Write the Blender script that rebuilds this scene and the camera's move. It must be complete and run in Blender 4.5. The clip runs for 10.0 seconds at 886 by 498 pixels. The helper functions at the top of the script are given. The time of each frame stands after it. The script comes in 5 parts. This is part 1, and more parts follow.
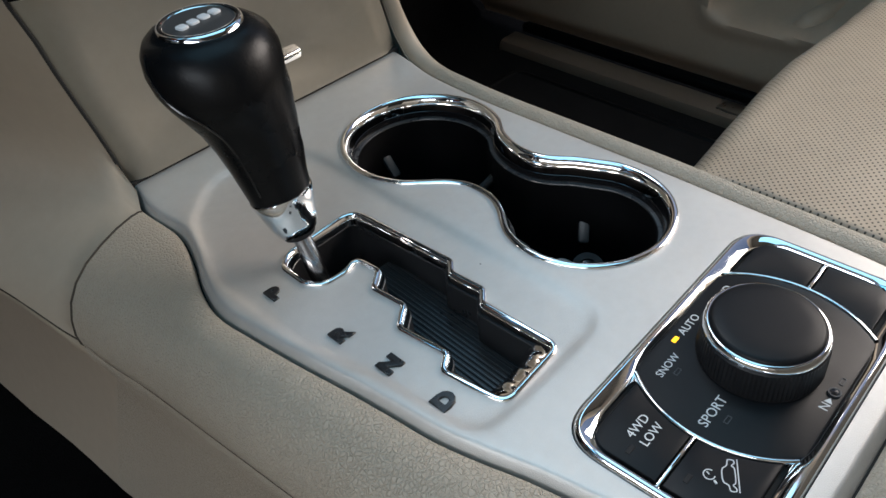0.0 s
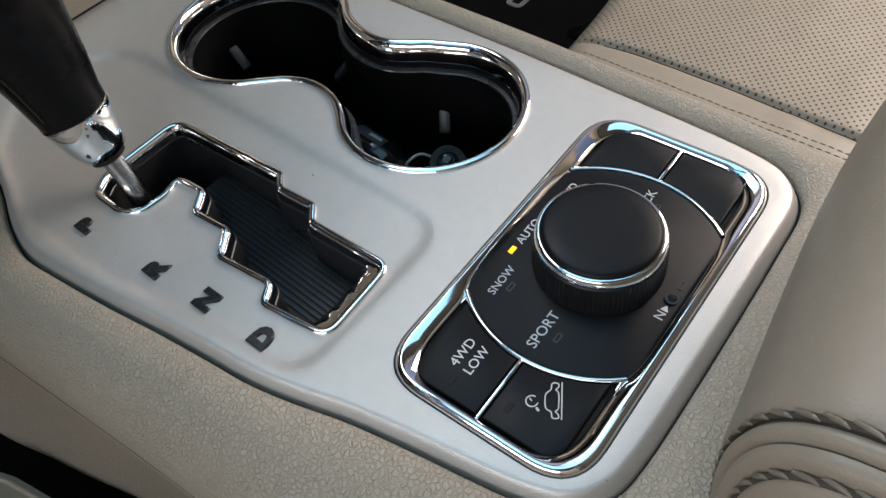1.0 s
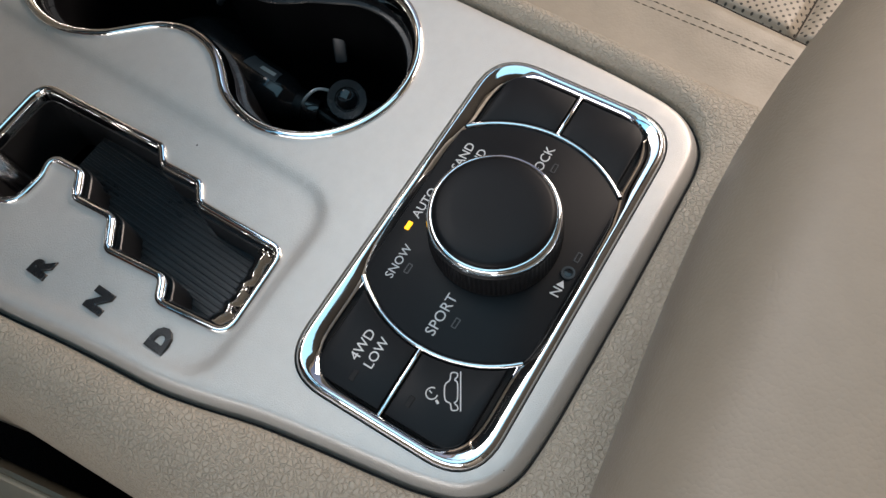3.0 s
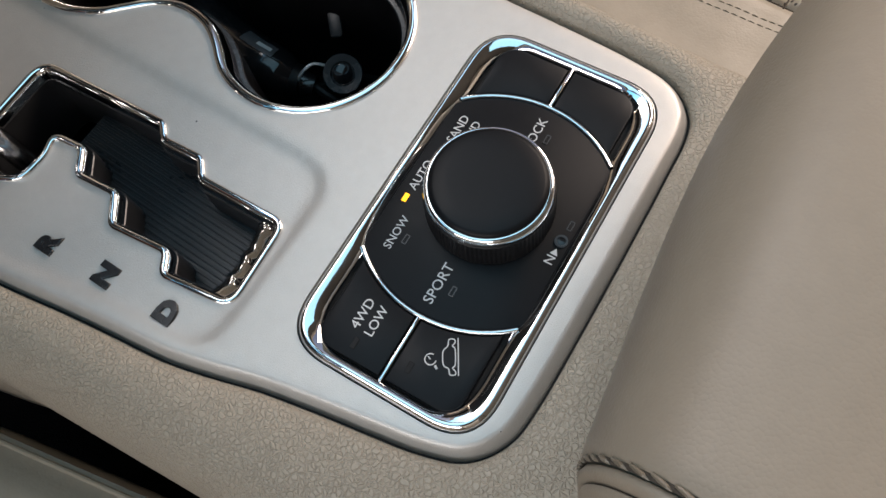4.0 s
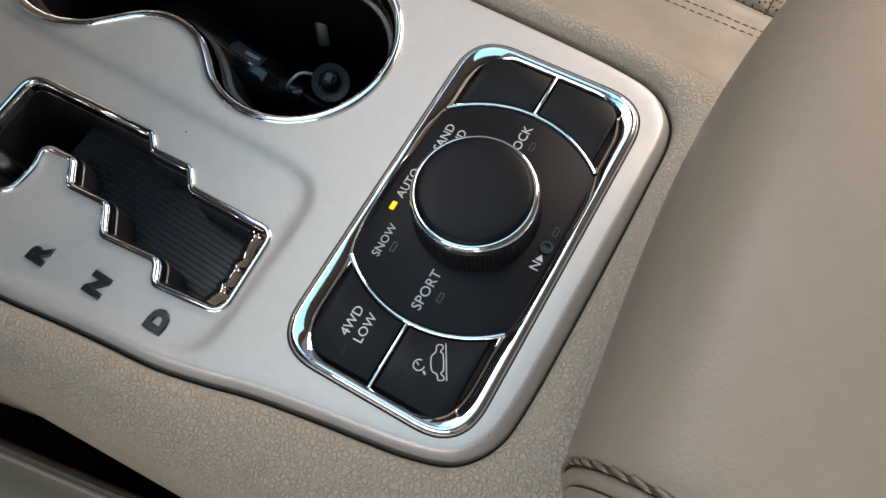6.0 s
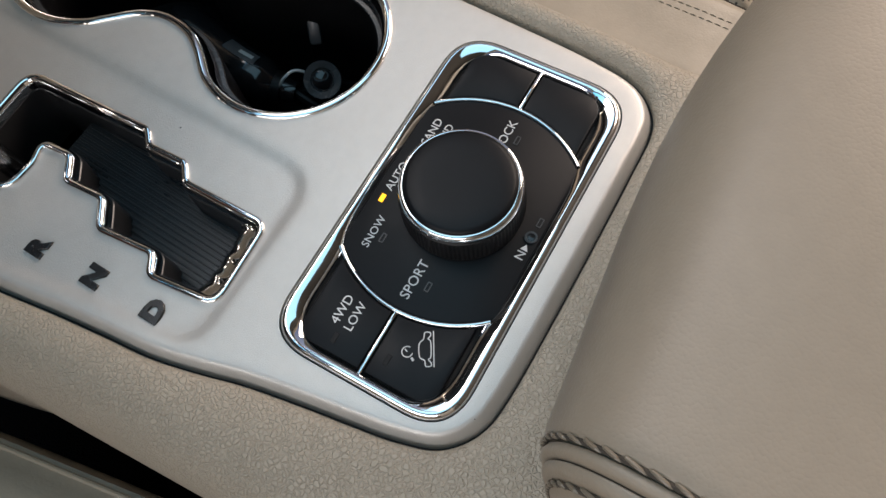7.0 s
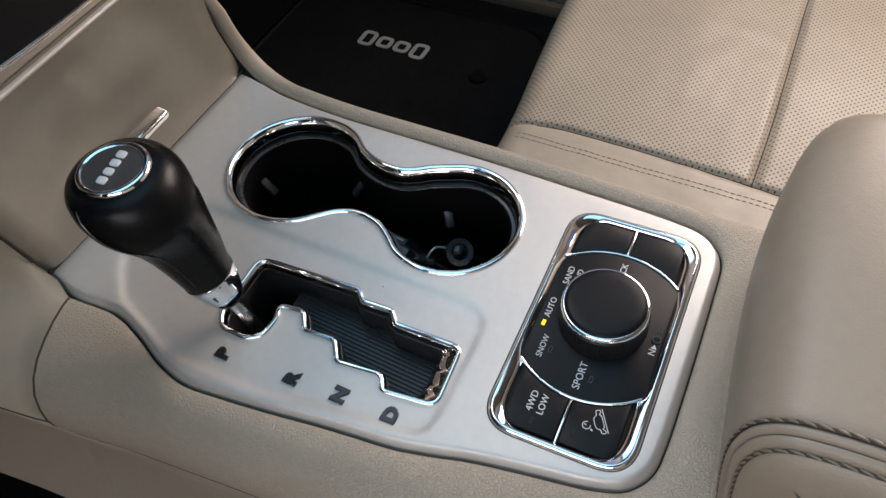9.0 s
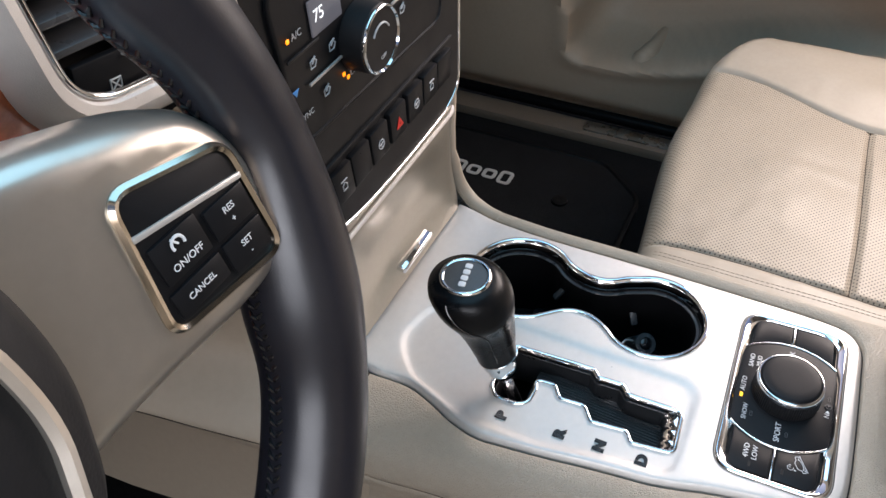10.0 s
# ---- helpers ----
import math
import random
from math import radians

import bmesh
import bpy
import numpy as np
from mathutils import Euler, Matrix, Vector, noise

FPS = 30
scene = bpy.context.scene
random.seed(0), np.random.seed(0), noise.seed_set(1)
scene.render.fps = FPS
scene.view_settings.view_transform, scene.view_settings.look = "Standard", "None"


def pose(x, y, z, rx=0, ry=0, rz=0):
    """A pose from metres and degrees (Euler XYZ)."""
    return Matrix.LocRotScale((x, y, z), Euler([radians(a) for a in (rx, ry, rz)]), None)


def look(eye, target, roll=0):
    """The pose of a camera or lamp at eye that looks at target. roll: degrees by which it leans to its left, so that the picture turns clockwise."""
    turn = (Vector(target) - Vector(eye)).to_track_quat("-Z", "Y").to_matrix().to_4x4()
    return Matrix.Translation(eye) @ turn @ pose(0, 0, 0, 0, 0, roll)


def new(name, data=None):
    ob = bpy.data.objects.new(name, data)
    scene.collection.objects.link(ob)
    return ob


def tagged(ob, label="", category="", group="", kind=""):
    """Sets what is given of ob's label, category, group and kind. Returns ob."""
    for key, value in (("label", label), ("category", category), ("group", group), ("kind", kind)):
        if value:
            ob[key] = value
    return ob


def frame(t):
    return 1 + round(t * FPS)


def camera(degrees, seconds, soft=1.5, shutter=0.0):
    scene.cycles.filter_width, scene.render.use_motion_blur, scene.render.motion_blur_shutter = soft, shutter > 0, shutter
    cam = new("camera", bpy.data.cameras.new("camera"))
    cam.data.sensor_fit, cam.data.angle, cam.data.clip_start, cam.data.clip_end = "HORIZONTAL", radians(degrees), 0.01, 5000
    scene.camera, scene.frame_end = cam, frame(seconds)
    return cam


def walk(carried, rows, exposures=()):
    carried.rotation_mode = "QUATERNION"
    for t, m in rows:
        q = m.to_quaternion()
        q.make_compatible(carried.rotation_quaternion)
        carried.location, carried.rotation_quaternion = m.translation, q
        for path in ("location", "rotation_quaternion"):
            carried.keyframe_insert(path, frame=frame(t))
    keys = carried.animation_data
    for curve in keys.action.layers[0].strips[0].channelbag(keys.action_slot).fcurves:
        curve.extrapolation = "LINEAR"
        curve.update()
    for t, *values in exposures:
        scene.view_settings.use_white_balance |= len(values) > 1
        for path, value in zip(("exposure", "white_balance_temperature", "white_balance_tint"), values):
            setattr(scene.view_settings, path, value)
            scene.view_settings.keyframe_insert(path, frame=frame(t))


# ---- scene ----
cam = camera(59.0, 10.0)
PATH = [
    (0, (-0.189, -0.059, 0.206), (0.831, 1.079, -1.085), -5.9),
    (0.5, (-0.153, -0.07, 0.204), (0.754, 0.955, -1.254), -8.5),
    (1, (-0.133, -0.072, 0.198), (0.735, 0.839, -1.356), -9.0),
    (1.5, (-0.112, -0.074, 0.196), (0.661, 0.715, -1.471), -9.9),
    (2, (-0.097, -0.073, 0.207), (0.578, 0.615, -1.545), -10.9),
    (3.3, (-0.083, -0.059, 0.219), (0.496, 0.524, -1.604), -12.8),
    (3.5, (-0.084, -0.06, 0.22), (0.476, 0.511, -1.614), -13.3),
    (4, (-0.086, -0.063, 0.224), (0.466, 0.497, -1.615), -13.4),
    (4.5, (-0.087, -0.063, 0.225), (0.468, 0.489, -1.616), -13.2),
    (5, (-0.086, -0.064, 0.227), (0.471, 0.479, -1.615), -12.7),
    (6.5, (-0.085, -0.065, 0.229), (0.485, 0.481, -1.609), -12.6),
    (7, (-0.088, -0.071, 0.233), (0.484, 0.472, -1.605), -12.5),
    (7.5, (-0.088, -0.075, 0.239), (0.492, 0.464, -1.598), -12.2),
    (8, (-0.099, -0.079, 0.258), (0.487, 0.454, -1.578), -12.4),
    (8.5, (-0.135, -0.071, 0.286), (0.664, 0.534, -1.446), -9.4),
    (8.8, (-0.17, -0.045, 0.314), (0.764, 0.552, -1.351), -4.5),
    (9, (-0.194, -0.043, 0.315), (0.831, 0.618, -1.27), -7.4),
    (9.3, (-0.238, -0.013, 0.332), (0.903, 0.686, -1.154), -6.9),
    (9.5, (-0.272, 0.023, 0.361), (0.93, 0.694, -1.09), -5.2),
    (9.6, (-0.289, 0.024, 0.374), (0.918, 0.731, -1.055), -5.9),
    (9.8, (-0.319, 0.039, 0.391), (0.911, 0.743, -1.02), -4.8),
    (10, (-0.343, 0.048, 0.422), (0.9, 0.742, -0.982), -3.8),
]
walk(cam, [(t, look(eye, target, roll)) for t, eye, target, roll in PATH],
     [(0, 0.72, 6700, 15), (1, 0.6, 7000, 18), (2, 0.55, 7150, 19), (3.5, 0.53, 7450, 21), (7.5, 0.53, 7500, 21), (8.5, 0.5, 7400, 21), (9, 0.65, 7150, 22), (9.5, 0.88, 7000, 22), (10, 1.2, 6850, 22)])

# ---- light ----
scene.view_settings.exposure = 0.0
world = bpy.data.worlds.new("sky")
scene.world = world
world.use_nodes = True
wt = world.node_tree
sky = wt.nodes.new("ShaderNodeTexSky")
sky.sky_type, sky.sun_disc = "NISHITA", False
sky.sun_elevation, sky.sun_rotation = radians(48), radians(20)
sky.air_density, sky.dust_density = 1.0, 2.0
back = wt.nodes["Background"]
wt.links.new(sky.outputs[0], back.inputs[0])
back.inputs[1].default_value = 0.06
sun_data = bpy.data.lights.new("sun", "SUN")
sun_data.energy, sun_data.angle, sun_data.color = 0.5, radians(25), (1.0, 0.96, 0.9)
sun = new("sun", sun_data)
sun.matrix_world = look((0.6, 2.0, 3.0), (0, 0, 0))


def window_light(name, eye, target, w, h, power, color):
    d = bpy.data.lights.new(name, "AREA")
    d.shape, d.size, d.size_y, d.energy, d.color = "RECTANGLE", w, h, power, color
    ob = new(name, d)
    ob.matrix_world = look(eye, target)
    return ob


# daylight that comes in by the windscreen and the side windows
window_light("windscreen_daylight", (0, 0.792, 0.523), (0, 0.792 - 0.44, 0.523 - 0.62), 1.2, 0.44, 12, (1.0, 0.96, 0.91))
# cyan lamp added along the windscreen's top to colour the chrome's reflections
window_light("windscreen_cyan_band", (0, 0.490, 0.738), (0, 0.490 - 0.44, 0.738 - 0.62), 1.2, 0.28, 1.2, (0.06, 0.58, 1.0))
window_light("passenger_window_daylight", (0.84, -0.32, 0.52), (0.1, -0.1, -0.1), 0.8, 0.34, 8.5, (1.0, 0.94, 0.86))
window_light("driver_window_daylight", (-0.84, -0.15, 0.50), (0, 0.0, 0.1), 0.9, 0.22, 3.1, (0.85, 0.95, 1.0))
window_light("sunroof_daylight", (-0.06, 0.07, 0.83), (-0.06, 0.07, 0), 0.84, 0.50, 1.3, (0.30, 0.75, 1.0))


# ---- materials ----
def material(name, color, rough=0.5, metal=0.0, coat=0.0, spec=0.5):
    m = bpy.data.materials.new(name)
    m.use_nodes = True
    b = m.node_tree.nodes["Principled BSDF"]
    b.inputs["Base Color"].default_value = (*color, 1)
    b.inputs["Roughness"].default_value = rough
    b.inputs["Metallic"].default_value = metal
    b.inputs["Coat Weight"].default_value = coat
    b.inputs["Coat Roughness"].default_value = 0.08
    b.inputs["Specular IOR Level"].default_value = spec
    return m


def node(m, kind, **values):
    n = m.node_tree.nodes.new(kind)
    for key, value in values.items():
        n.inputs[key].default_value = value
    return n


def wire(m, a, b):
    m.node_tree.links.new(a, b)


def coords(m):
    return m.node_tree.nodes.new("ShaderNodeTexCoord").outputs["Object"]


def vary(m, scale=30.0, amount=0.08, rough_amount=0.08, detail=5.0):
    """Soft stains in colour and gloss, at a large and a small scale."""
    nt = m.node_tree
    b = nt.nodes["Principled BSDF"]
    c = coords(m)
    n1 = node(m, "ShaderNodeTexNoise", Scale=scale, Detail=detail, Roughness=0.6)
    n2 = node(m, "ShaderNodeTexNoise", Scale=scale * 14, Detail=3.0, Roughness=0.6)
    wire(m, c, n1.inputs["Vector"]), wire(m, c, n2.inputs["Vector"])
    mix = node(m, "ShaderNodeMath")
    mix.operation = "ADD"
    wire(m, n1.outputs["Fac"], mix.inputs[0]), wire(m, n2.outputs["Fac"], mix.inputs[1])
    ramp = node(m, "ShaderNodeMapRange")
    ramp.inputs["From Min"].default_value, ramp.inputs["From Max"].default_value = 0.6, 1.4
    ramp.inputs["To Min"].default_value, ramp.inputs["To Max"].default_value = 1 - amount, 1 + amount
    wire(m, mix.outputs[0], ramp.inputs["Value"])
    col = b.inputs["Base Color"].default_value[:]
    hsv = node(m, "ShaderNodeHueSaturation", Color=col)
    wire(m, ramp.outputs[0], hsv.inputs["Value"])
    wire(m, hsv.outputs[0], b.inputs["Base Color"])
    r0 = b.inputs["Roughness"].default_value
    rr = node(m, "ShaderNodeMapRange")
    rr.inputs["From Min"].default_value, rr.inputs["From Max"].default_value = 0.3, 0.7
    rr.inputs["To Min"].default_value, rr.inputs["To Max"].default_value = max(0.02, r0 - rough_amount), r0 + rough_amount
    wire(m, n1.outputs["Fac"], rr.inputs["Value"])
    wire(m, rr.outputs[0], b.inputs["Roughness"])
    return m


def bump(m, height, strength, distance):
    b = m.node_tree.nodes["Principled BSDF"]
    n = node(m, "ShaderNodeBump", Strength=strength, Distance=distance)
    if b.inputs["Normal"].is_linked:
        wire(m, b.inputs["Normal"].links[0].from_socket, n.inputs["Normal"])
    wire(m, height, n.inputs["Height"])
    wire(m, n.outputs[0], b.inputs["Normal"])
    return m


def grain(m, cell, depth, strength=0.5, fine=0.4, crease=0.6):
    """Leather or moulded grain: soft cells with creases between them."""
    c = coords(m)
    warp = node(m, "ShaderNodeTexNoise", Scale=0.6 / cell, Detail=2.0)
    wire(m, c, warp.inputs["Vector"])
    add = node(m, "ShaderNodeVectorMath")
    add.operation = "MULTIPLY_ADD"
    wire(m, warp.outputs["Color"], add.inputs[0])
    add.inputs[1].default_value = (cell * 0.45, cell * 0.45, cell * 0.45)
    wire(m, c, add.inputs[2])
    v = node(m, "ShaderNodeTexVoronoi", Scale=1.0 / cell)
    v.feature = "F1"
    wire(m, add.outputs[0], v.inputs["Vector"])
    square = node(m, "ShaderNodeMath")
    square.operation = "POWER"
    square.inputs[1].default_value = 2.4
    wire(m, v.outputs["Distance"], square.inputs[0])
    edge = node(m, "ShaderNodeMapRange")
    edge.inputs["From Max"].default_value = crease
    edge.inputs["To Min"].default_value, edge.inputs["To Max"].default_value = 1.0, 0.0
    wire(m, square.outputs[0], edge.inputs["Value"])
    bump(m, edge.outputs[0], strength, depth)
    n = node(m, "ShaderNodeTexNoise", Scale=3.0 / cell, Detail=4.0)
    wire(m, c, n.inputs["Vector"])
    bump(m, n.outputs["Fac"], fine, depth * 0.4)
    return m


def speckle(m, scale, depth, strength=0.3):
    c = coords(m)
    n = node(m, "ShaderNodeTexNoise", Scale=scale, Detail=3.0)
    wire(m, c, n.inputs["Vector"])
    return bump(m, n.outputs["Fac"], strength, depth)


BEIGE = (0.37, 0.315, 0.25)
silver = speckle(vary(material("satin_silver_paint", (0.55, 0.527, 0.50), 0.46, 0.6, spec=0.5), 14, 0.05, 0.05), 2400, 0.00020, 0.6)
silver_dark = speckle(vary(material("satin_bronze_silver_paint", (0.29, 0.27, 0.228), 0.36, 0.6), 14, 0.05, 0.05), 4000, 0.00005, 0.3)
chrome = vary(material("chrome", (0.82, 0.83, 0.84), 0.06, 1.0), 60, 0.04, 0.04)


def pebble(m, cell, depth, strength=0.8):
    """Embossed leather grain: rounded pebbles of two sizes with sharp creases between them."""
    c = coords(m)
    warp = node(m, "ShaderNodeTexNoise", Scale=0.9 / cell, Detail=3.0)
    wire(m, c, warp.inputs["Vector"])
    add = node(m, "ShaderNodeVectorMath")
    add.operation = "MULTIPLY_ADD"
    wire(m, warp.outputs["Color"], add.inputs[0])
    add.inputs[1].default_value = (cell * 0.9, cell * 0.9, cell * 0.9)
    wire(m, c, add.inputs[2])
    for size, width, share in ((1.0, 0.2, 1.0), (0.5, 0.25, 0.25)):
        v = node(m, "ShaderNodeTexVoronoi", Scale=1.0 / (cell * size))
        v.feature = "DISTANCE_TO_EDGE"
        wire(m, add.outputs[0], v.inputs["Vector"])
        r = node(m, "ShaderNodeMapRange")
        r.interpolation_type = "SMOOTHSTEP"
        r.inputs["From Max"].default_value = width
        wire(m, v.outputs["Distance"], r.inputs["Value"])
        bump(m, r.outputs[0], strength * share, depth * share)
    return m


beige_grain = pebble(vary(material("beige_grained_vinyl", BEIGE, 0.47, spec=0.4), 16, 0.06, 0.06), 0.0017, 0.00036, 0.92)


def specks(m, cell, amount):
    """A few tiny dark specks of dust, far apart."""
    b = m.node_tree.nodes["Principled BSDF"]
    v = node(m, "ShaderNodeTexVoronoi", Scale=1 / cell)
    wire(m, coords(m), v.inputs["Vector"])
    size = node(m, "ShaderNodeMath")
    size.operation = "GREATER_THAN"
    sep = node(m, "ShaderNodeSeparateColor")
    wire(m, v.outputs["Color"], sep.inputs[0])
    r = node(m, "ShaderNodeMapRange")
    r.inputs["From Min"].default_value, r.inputs["From Max"].default_value = 0.55, 1.0
    r.inputs["To Min"].default_value, r.inputs["To Max"].default_value = 0.0, 0.035
    wire(m, sep.outputs[0], r.inputs["Value"])
    wire(m, v.outputs["Distance"], size.inputs[0]), wire(m, r.outputs[0], size.inputs[1])
    mix = m.node_tree.nodes.new("ShaderNodeMix")
    mix.data_type = "RGBA"
    mix.inputs["A"].default_value = (amount, amount, amount, 1)
    wire(m, b.inputs["Base Color"].links[0].from_socket, mix.inputs["B"])
    wire(m, size.outputs[0], mix.inputs["Factor"])
    wire(m, mix.outputs["Result"], b.inputs["Base Color"])
    return m


specks(silver, 0.011, 0.08)
beige_smooth = speckle(vary(material("beige_soft_plastic", (0.36, 0.30, 0.235), 0.55, spec=0.4), 12, 0.05, 0.05), 1800, 0.00006, 0.35)
beige_leather = grain(vary(material("beige_leather", (0.36, 0.303, 0.238), 0.42, spec=0.45), 14, 0.06, 0.07), 0.0012, 0.00008, 0.4, 0.3)
# tanner, darker copy of the seat leather; shade is put into its colour
armrest_leather = grain(vary(material("shaded_tan_beige_leather", (0.265, 0.210, 0.158), 0.44, spec=0.4), 14, 0.06, 0.07), 0.0008, 0.00008, 0.5, 0.3)
thread = speckle(material("beige_thread", (0.17, 0.14, 0.10), 0.7), 3000, 0.0002)
thread_brown = speckle(material("waxed_brown_thread", (0.17, 0.135, 0.098), 0.35), 3000, 0.0001)
beige_cord = speckle(material("beige_cord", (0.33, 0.28, 0.215), 0.6), 3000, 0.0002)
door_beige = speckle(vary(material("warm_beige_door_plastic", (0.38, 0.30, 0.225), 0.55, spec=0.4), 12, 0.05, 0.05), 1800, 0.00006, 0.35)
# dark brown for seam lines and the shade painted into their grooves
seam_dark = material("seam_shadow_brown", (0.05, 0.038, 0.028), 0.9)
# matt black laid into gaps, joints and hollows between parts
black_gap = material("gap_black", (0.012, 0.012, 0.012), 0.9)
black_soft = speckle(vary(material("black_soft_touch_plastic", (0.006, 0.0064, 0.0076), 0.42, spec=0.17), 30, 0.12, 0.08), 4200, 0.00005, 0.3)
black_plastic = speckle(vary(material("black_moulded_plastic", (0.009, 0.0093, 0.0105), 0.5, spec=0.3), 30, 0.15, 0.1), 2600, 0.00008, 0.4)
black_rubber = vary(material("black_rubber", (0.0025, 0.0025, 0.003), 0.5, spec=0.18), 40, 0.2, 0.1)
lip_rubber = vary(material("dark_grey_rubber", (0.030, 0.032, 0.035), 0.3), 40, 0.2, 0.1)
rubber_edge = vary(material("grey_tab_rubber", (0.042, 0.044, 0.047), 0.4), 40, 0.2, 0.1)
black_gloss = vary(material("black_gloss_plastic", (0.008, 0.008, 0.009), 0.15), 40, 0.1, 0.05)
black_leather = grain(vary(material("black_leather", (0.004, 0.0043, 0.005), 0.29, spec=0.17), 25, 0.15, 0.08), 0.0012, 0.00006, 0.35, 0.3)
letter_black = vary(material("satin_black_letter", (0.012, 0.0125, 0.014), 0.28, spec=0.5), 40, 0.1, 0.05)
cap_grey = vary(material("dark_grey_metallic", (0.10, 0.10, 0.10), 0.3, 0.5), 40, 0.1, 0.05)
wheel_leather = grain(vary(material("black_wheel_leather", (0.010, 0.010, 0.014), 0.34, spec=0.5), 25, 0.15, 0.08), 0.0008, 0.00003, 0.35, 0.3)
cover_grain = grain(vary(material("black_grained_cover", (0.009, 0.009, 0.010), 0.55, spec=0.25), 25, 0.15, 0.08), 0.0012, 0.00008, 0.4, 0.3)
champagne = speckle(vary(material("satin_champagne_metal", (0.56, 0.515, 0.455), 0.32, 0.85), 14, 0.05, 0.05), 4000, 0.00003, 0.3)
pad_metal = vary(material("polished_champagne_metal", (0.55, 0.50, 0.42), 0.16, 1.0), 40, 0.05, 0.04)
vent_plastic = vary(material("black_vent_plastic", (0.045, 0.046, 0.049), 0.3, spec=0.5), 40, 0.1, 0.05)
slot_black = vary(material("satin_black_slot_plastic", (0.016, 0.0165, 0.018), 0.32, spec=0.5), 40, 0.15, 0.08)
# unseen lining, chosen charcoal to give the chrome something dark to reflect
headliner = speckle(vary(material("dark_reflection_lining", (0.07, 0.066, 0.06), 0.95, spec=0.1), 10, 0.15, 0.02), 900, 0.001, 0.5)
carpet = speckle(vary(material("black_carpet", (0.010, 0.010, 0.011), 0.95, spec=0.1), 20, 0.35, 0.02), 900, 0.003, 1.0)
mat_black = speckle(vary(material("black_mat_pile", (0.014, 0.014, 0.015), 0.95, spec=0.1), 25, 0.3, 0.02), 1400, 0.002, 1.0)
stack_print = material("dim_white_print", (0.36, 0.38, 0.40), 0.5)
lever_steel = vary(material("dark_steel", (0.35, 0.35, 0.36), 0.18, 1.0), 40, 0.1, 0.05)
white_print = material("white_print", (0.62, 0.63, 0.64), 0.5)
grey_print = material("grey_print", (0.42, 0.42, 0.41), 0.5)
dark_sticker = material("grey_sticker", (0.05, 0.053, 0.058), 0.35)
dark_print = material("dark_print", (0.05, 0.051, 0.053), 0.35)
led_dark = material("unlit_indicator", (0.012, 0.012, 0.013), 0.6, spec=0.2)
wood = vary(material("red_brown_gloss_wood", (0.42, 0.10, 0.035), 0.2, coat=0.6), 30, 0.3, 0.05)
red_print = material("red_print", (0.55, 0.03, 0.02), 0.5)
blue_print = material("blue_print", (0.05, 0.25, 0.6), 0.5)
cable_metal = material("cable_wire", (0.6, 0.6, 0.6), 0.3, 0.6)
# brownish sill plastic, coloured darker to hold the shade by the door
sill_shade_brown = speckle(vary(material("shaded_brown_sill_plastic", (0.13, 0.10, 0.075), 0.6), 20, 0.1, 0.05), 1800, 0.00006, 0.3)
steel = vary(material("brushed_sill_steel", (0.60, 0.60, 0.59), 0.28, 1.0), 30, 0.06, 0.08)
amber = material("amber_indicator", (0.9, 0.5, 0.02), 0.4)
amber_orange = material("orange_indicator", (0.9, 0.3, 0.02), 0.4)
e = amber_orange.node_tree.nodes["Principled BSDF"]
e.inputs["Emission Color"].default_value, e.inputs["Emission Strength"].default_value = (1.0, 0.26, 0.005, 1), 0.9
e = amber.node_tree.nodes["Principled BSDF"]
e.inputs["Emission Color"].default_value, e.inputs["Emission Strength"].default_value = (1.0, 0.52, 0.01, 1), 1.2
lcd = material("lit_display", (0.05, 0.055, 0.065), 0.3)
e = lcd.node_tree.nodes["Principled BSDF"]
e.inputs["Emission Color"].default_value, e.inputs["Emission Strength"].default_value = (0.8, 0.85, 1.0, 1), 0.035
lcd_digit = material("lit_display_digits", (0.7, 0.75, 0.75), 0.4)
e = lcd_digit.node_tree.nodes["Principled BSDF"]
e.inputs["Emission Color"].default_value, e.inputs["Emission Strength"].default_value = (0.8, 0.9, 0.95, 1), 0.4


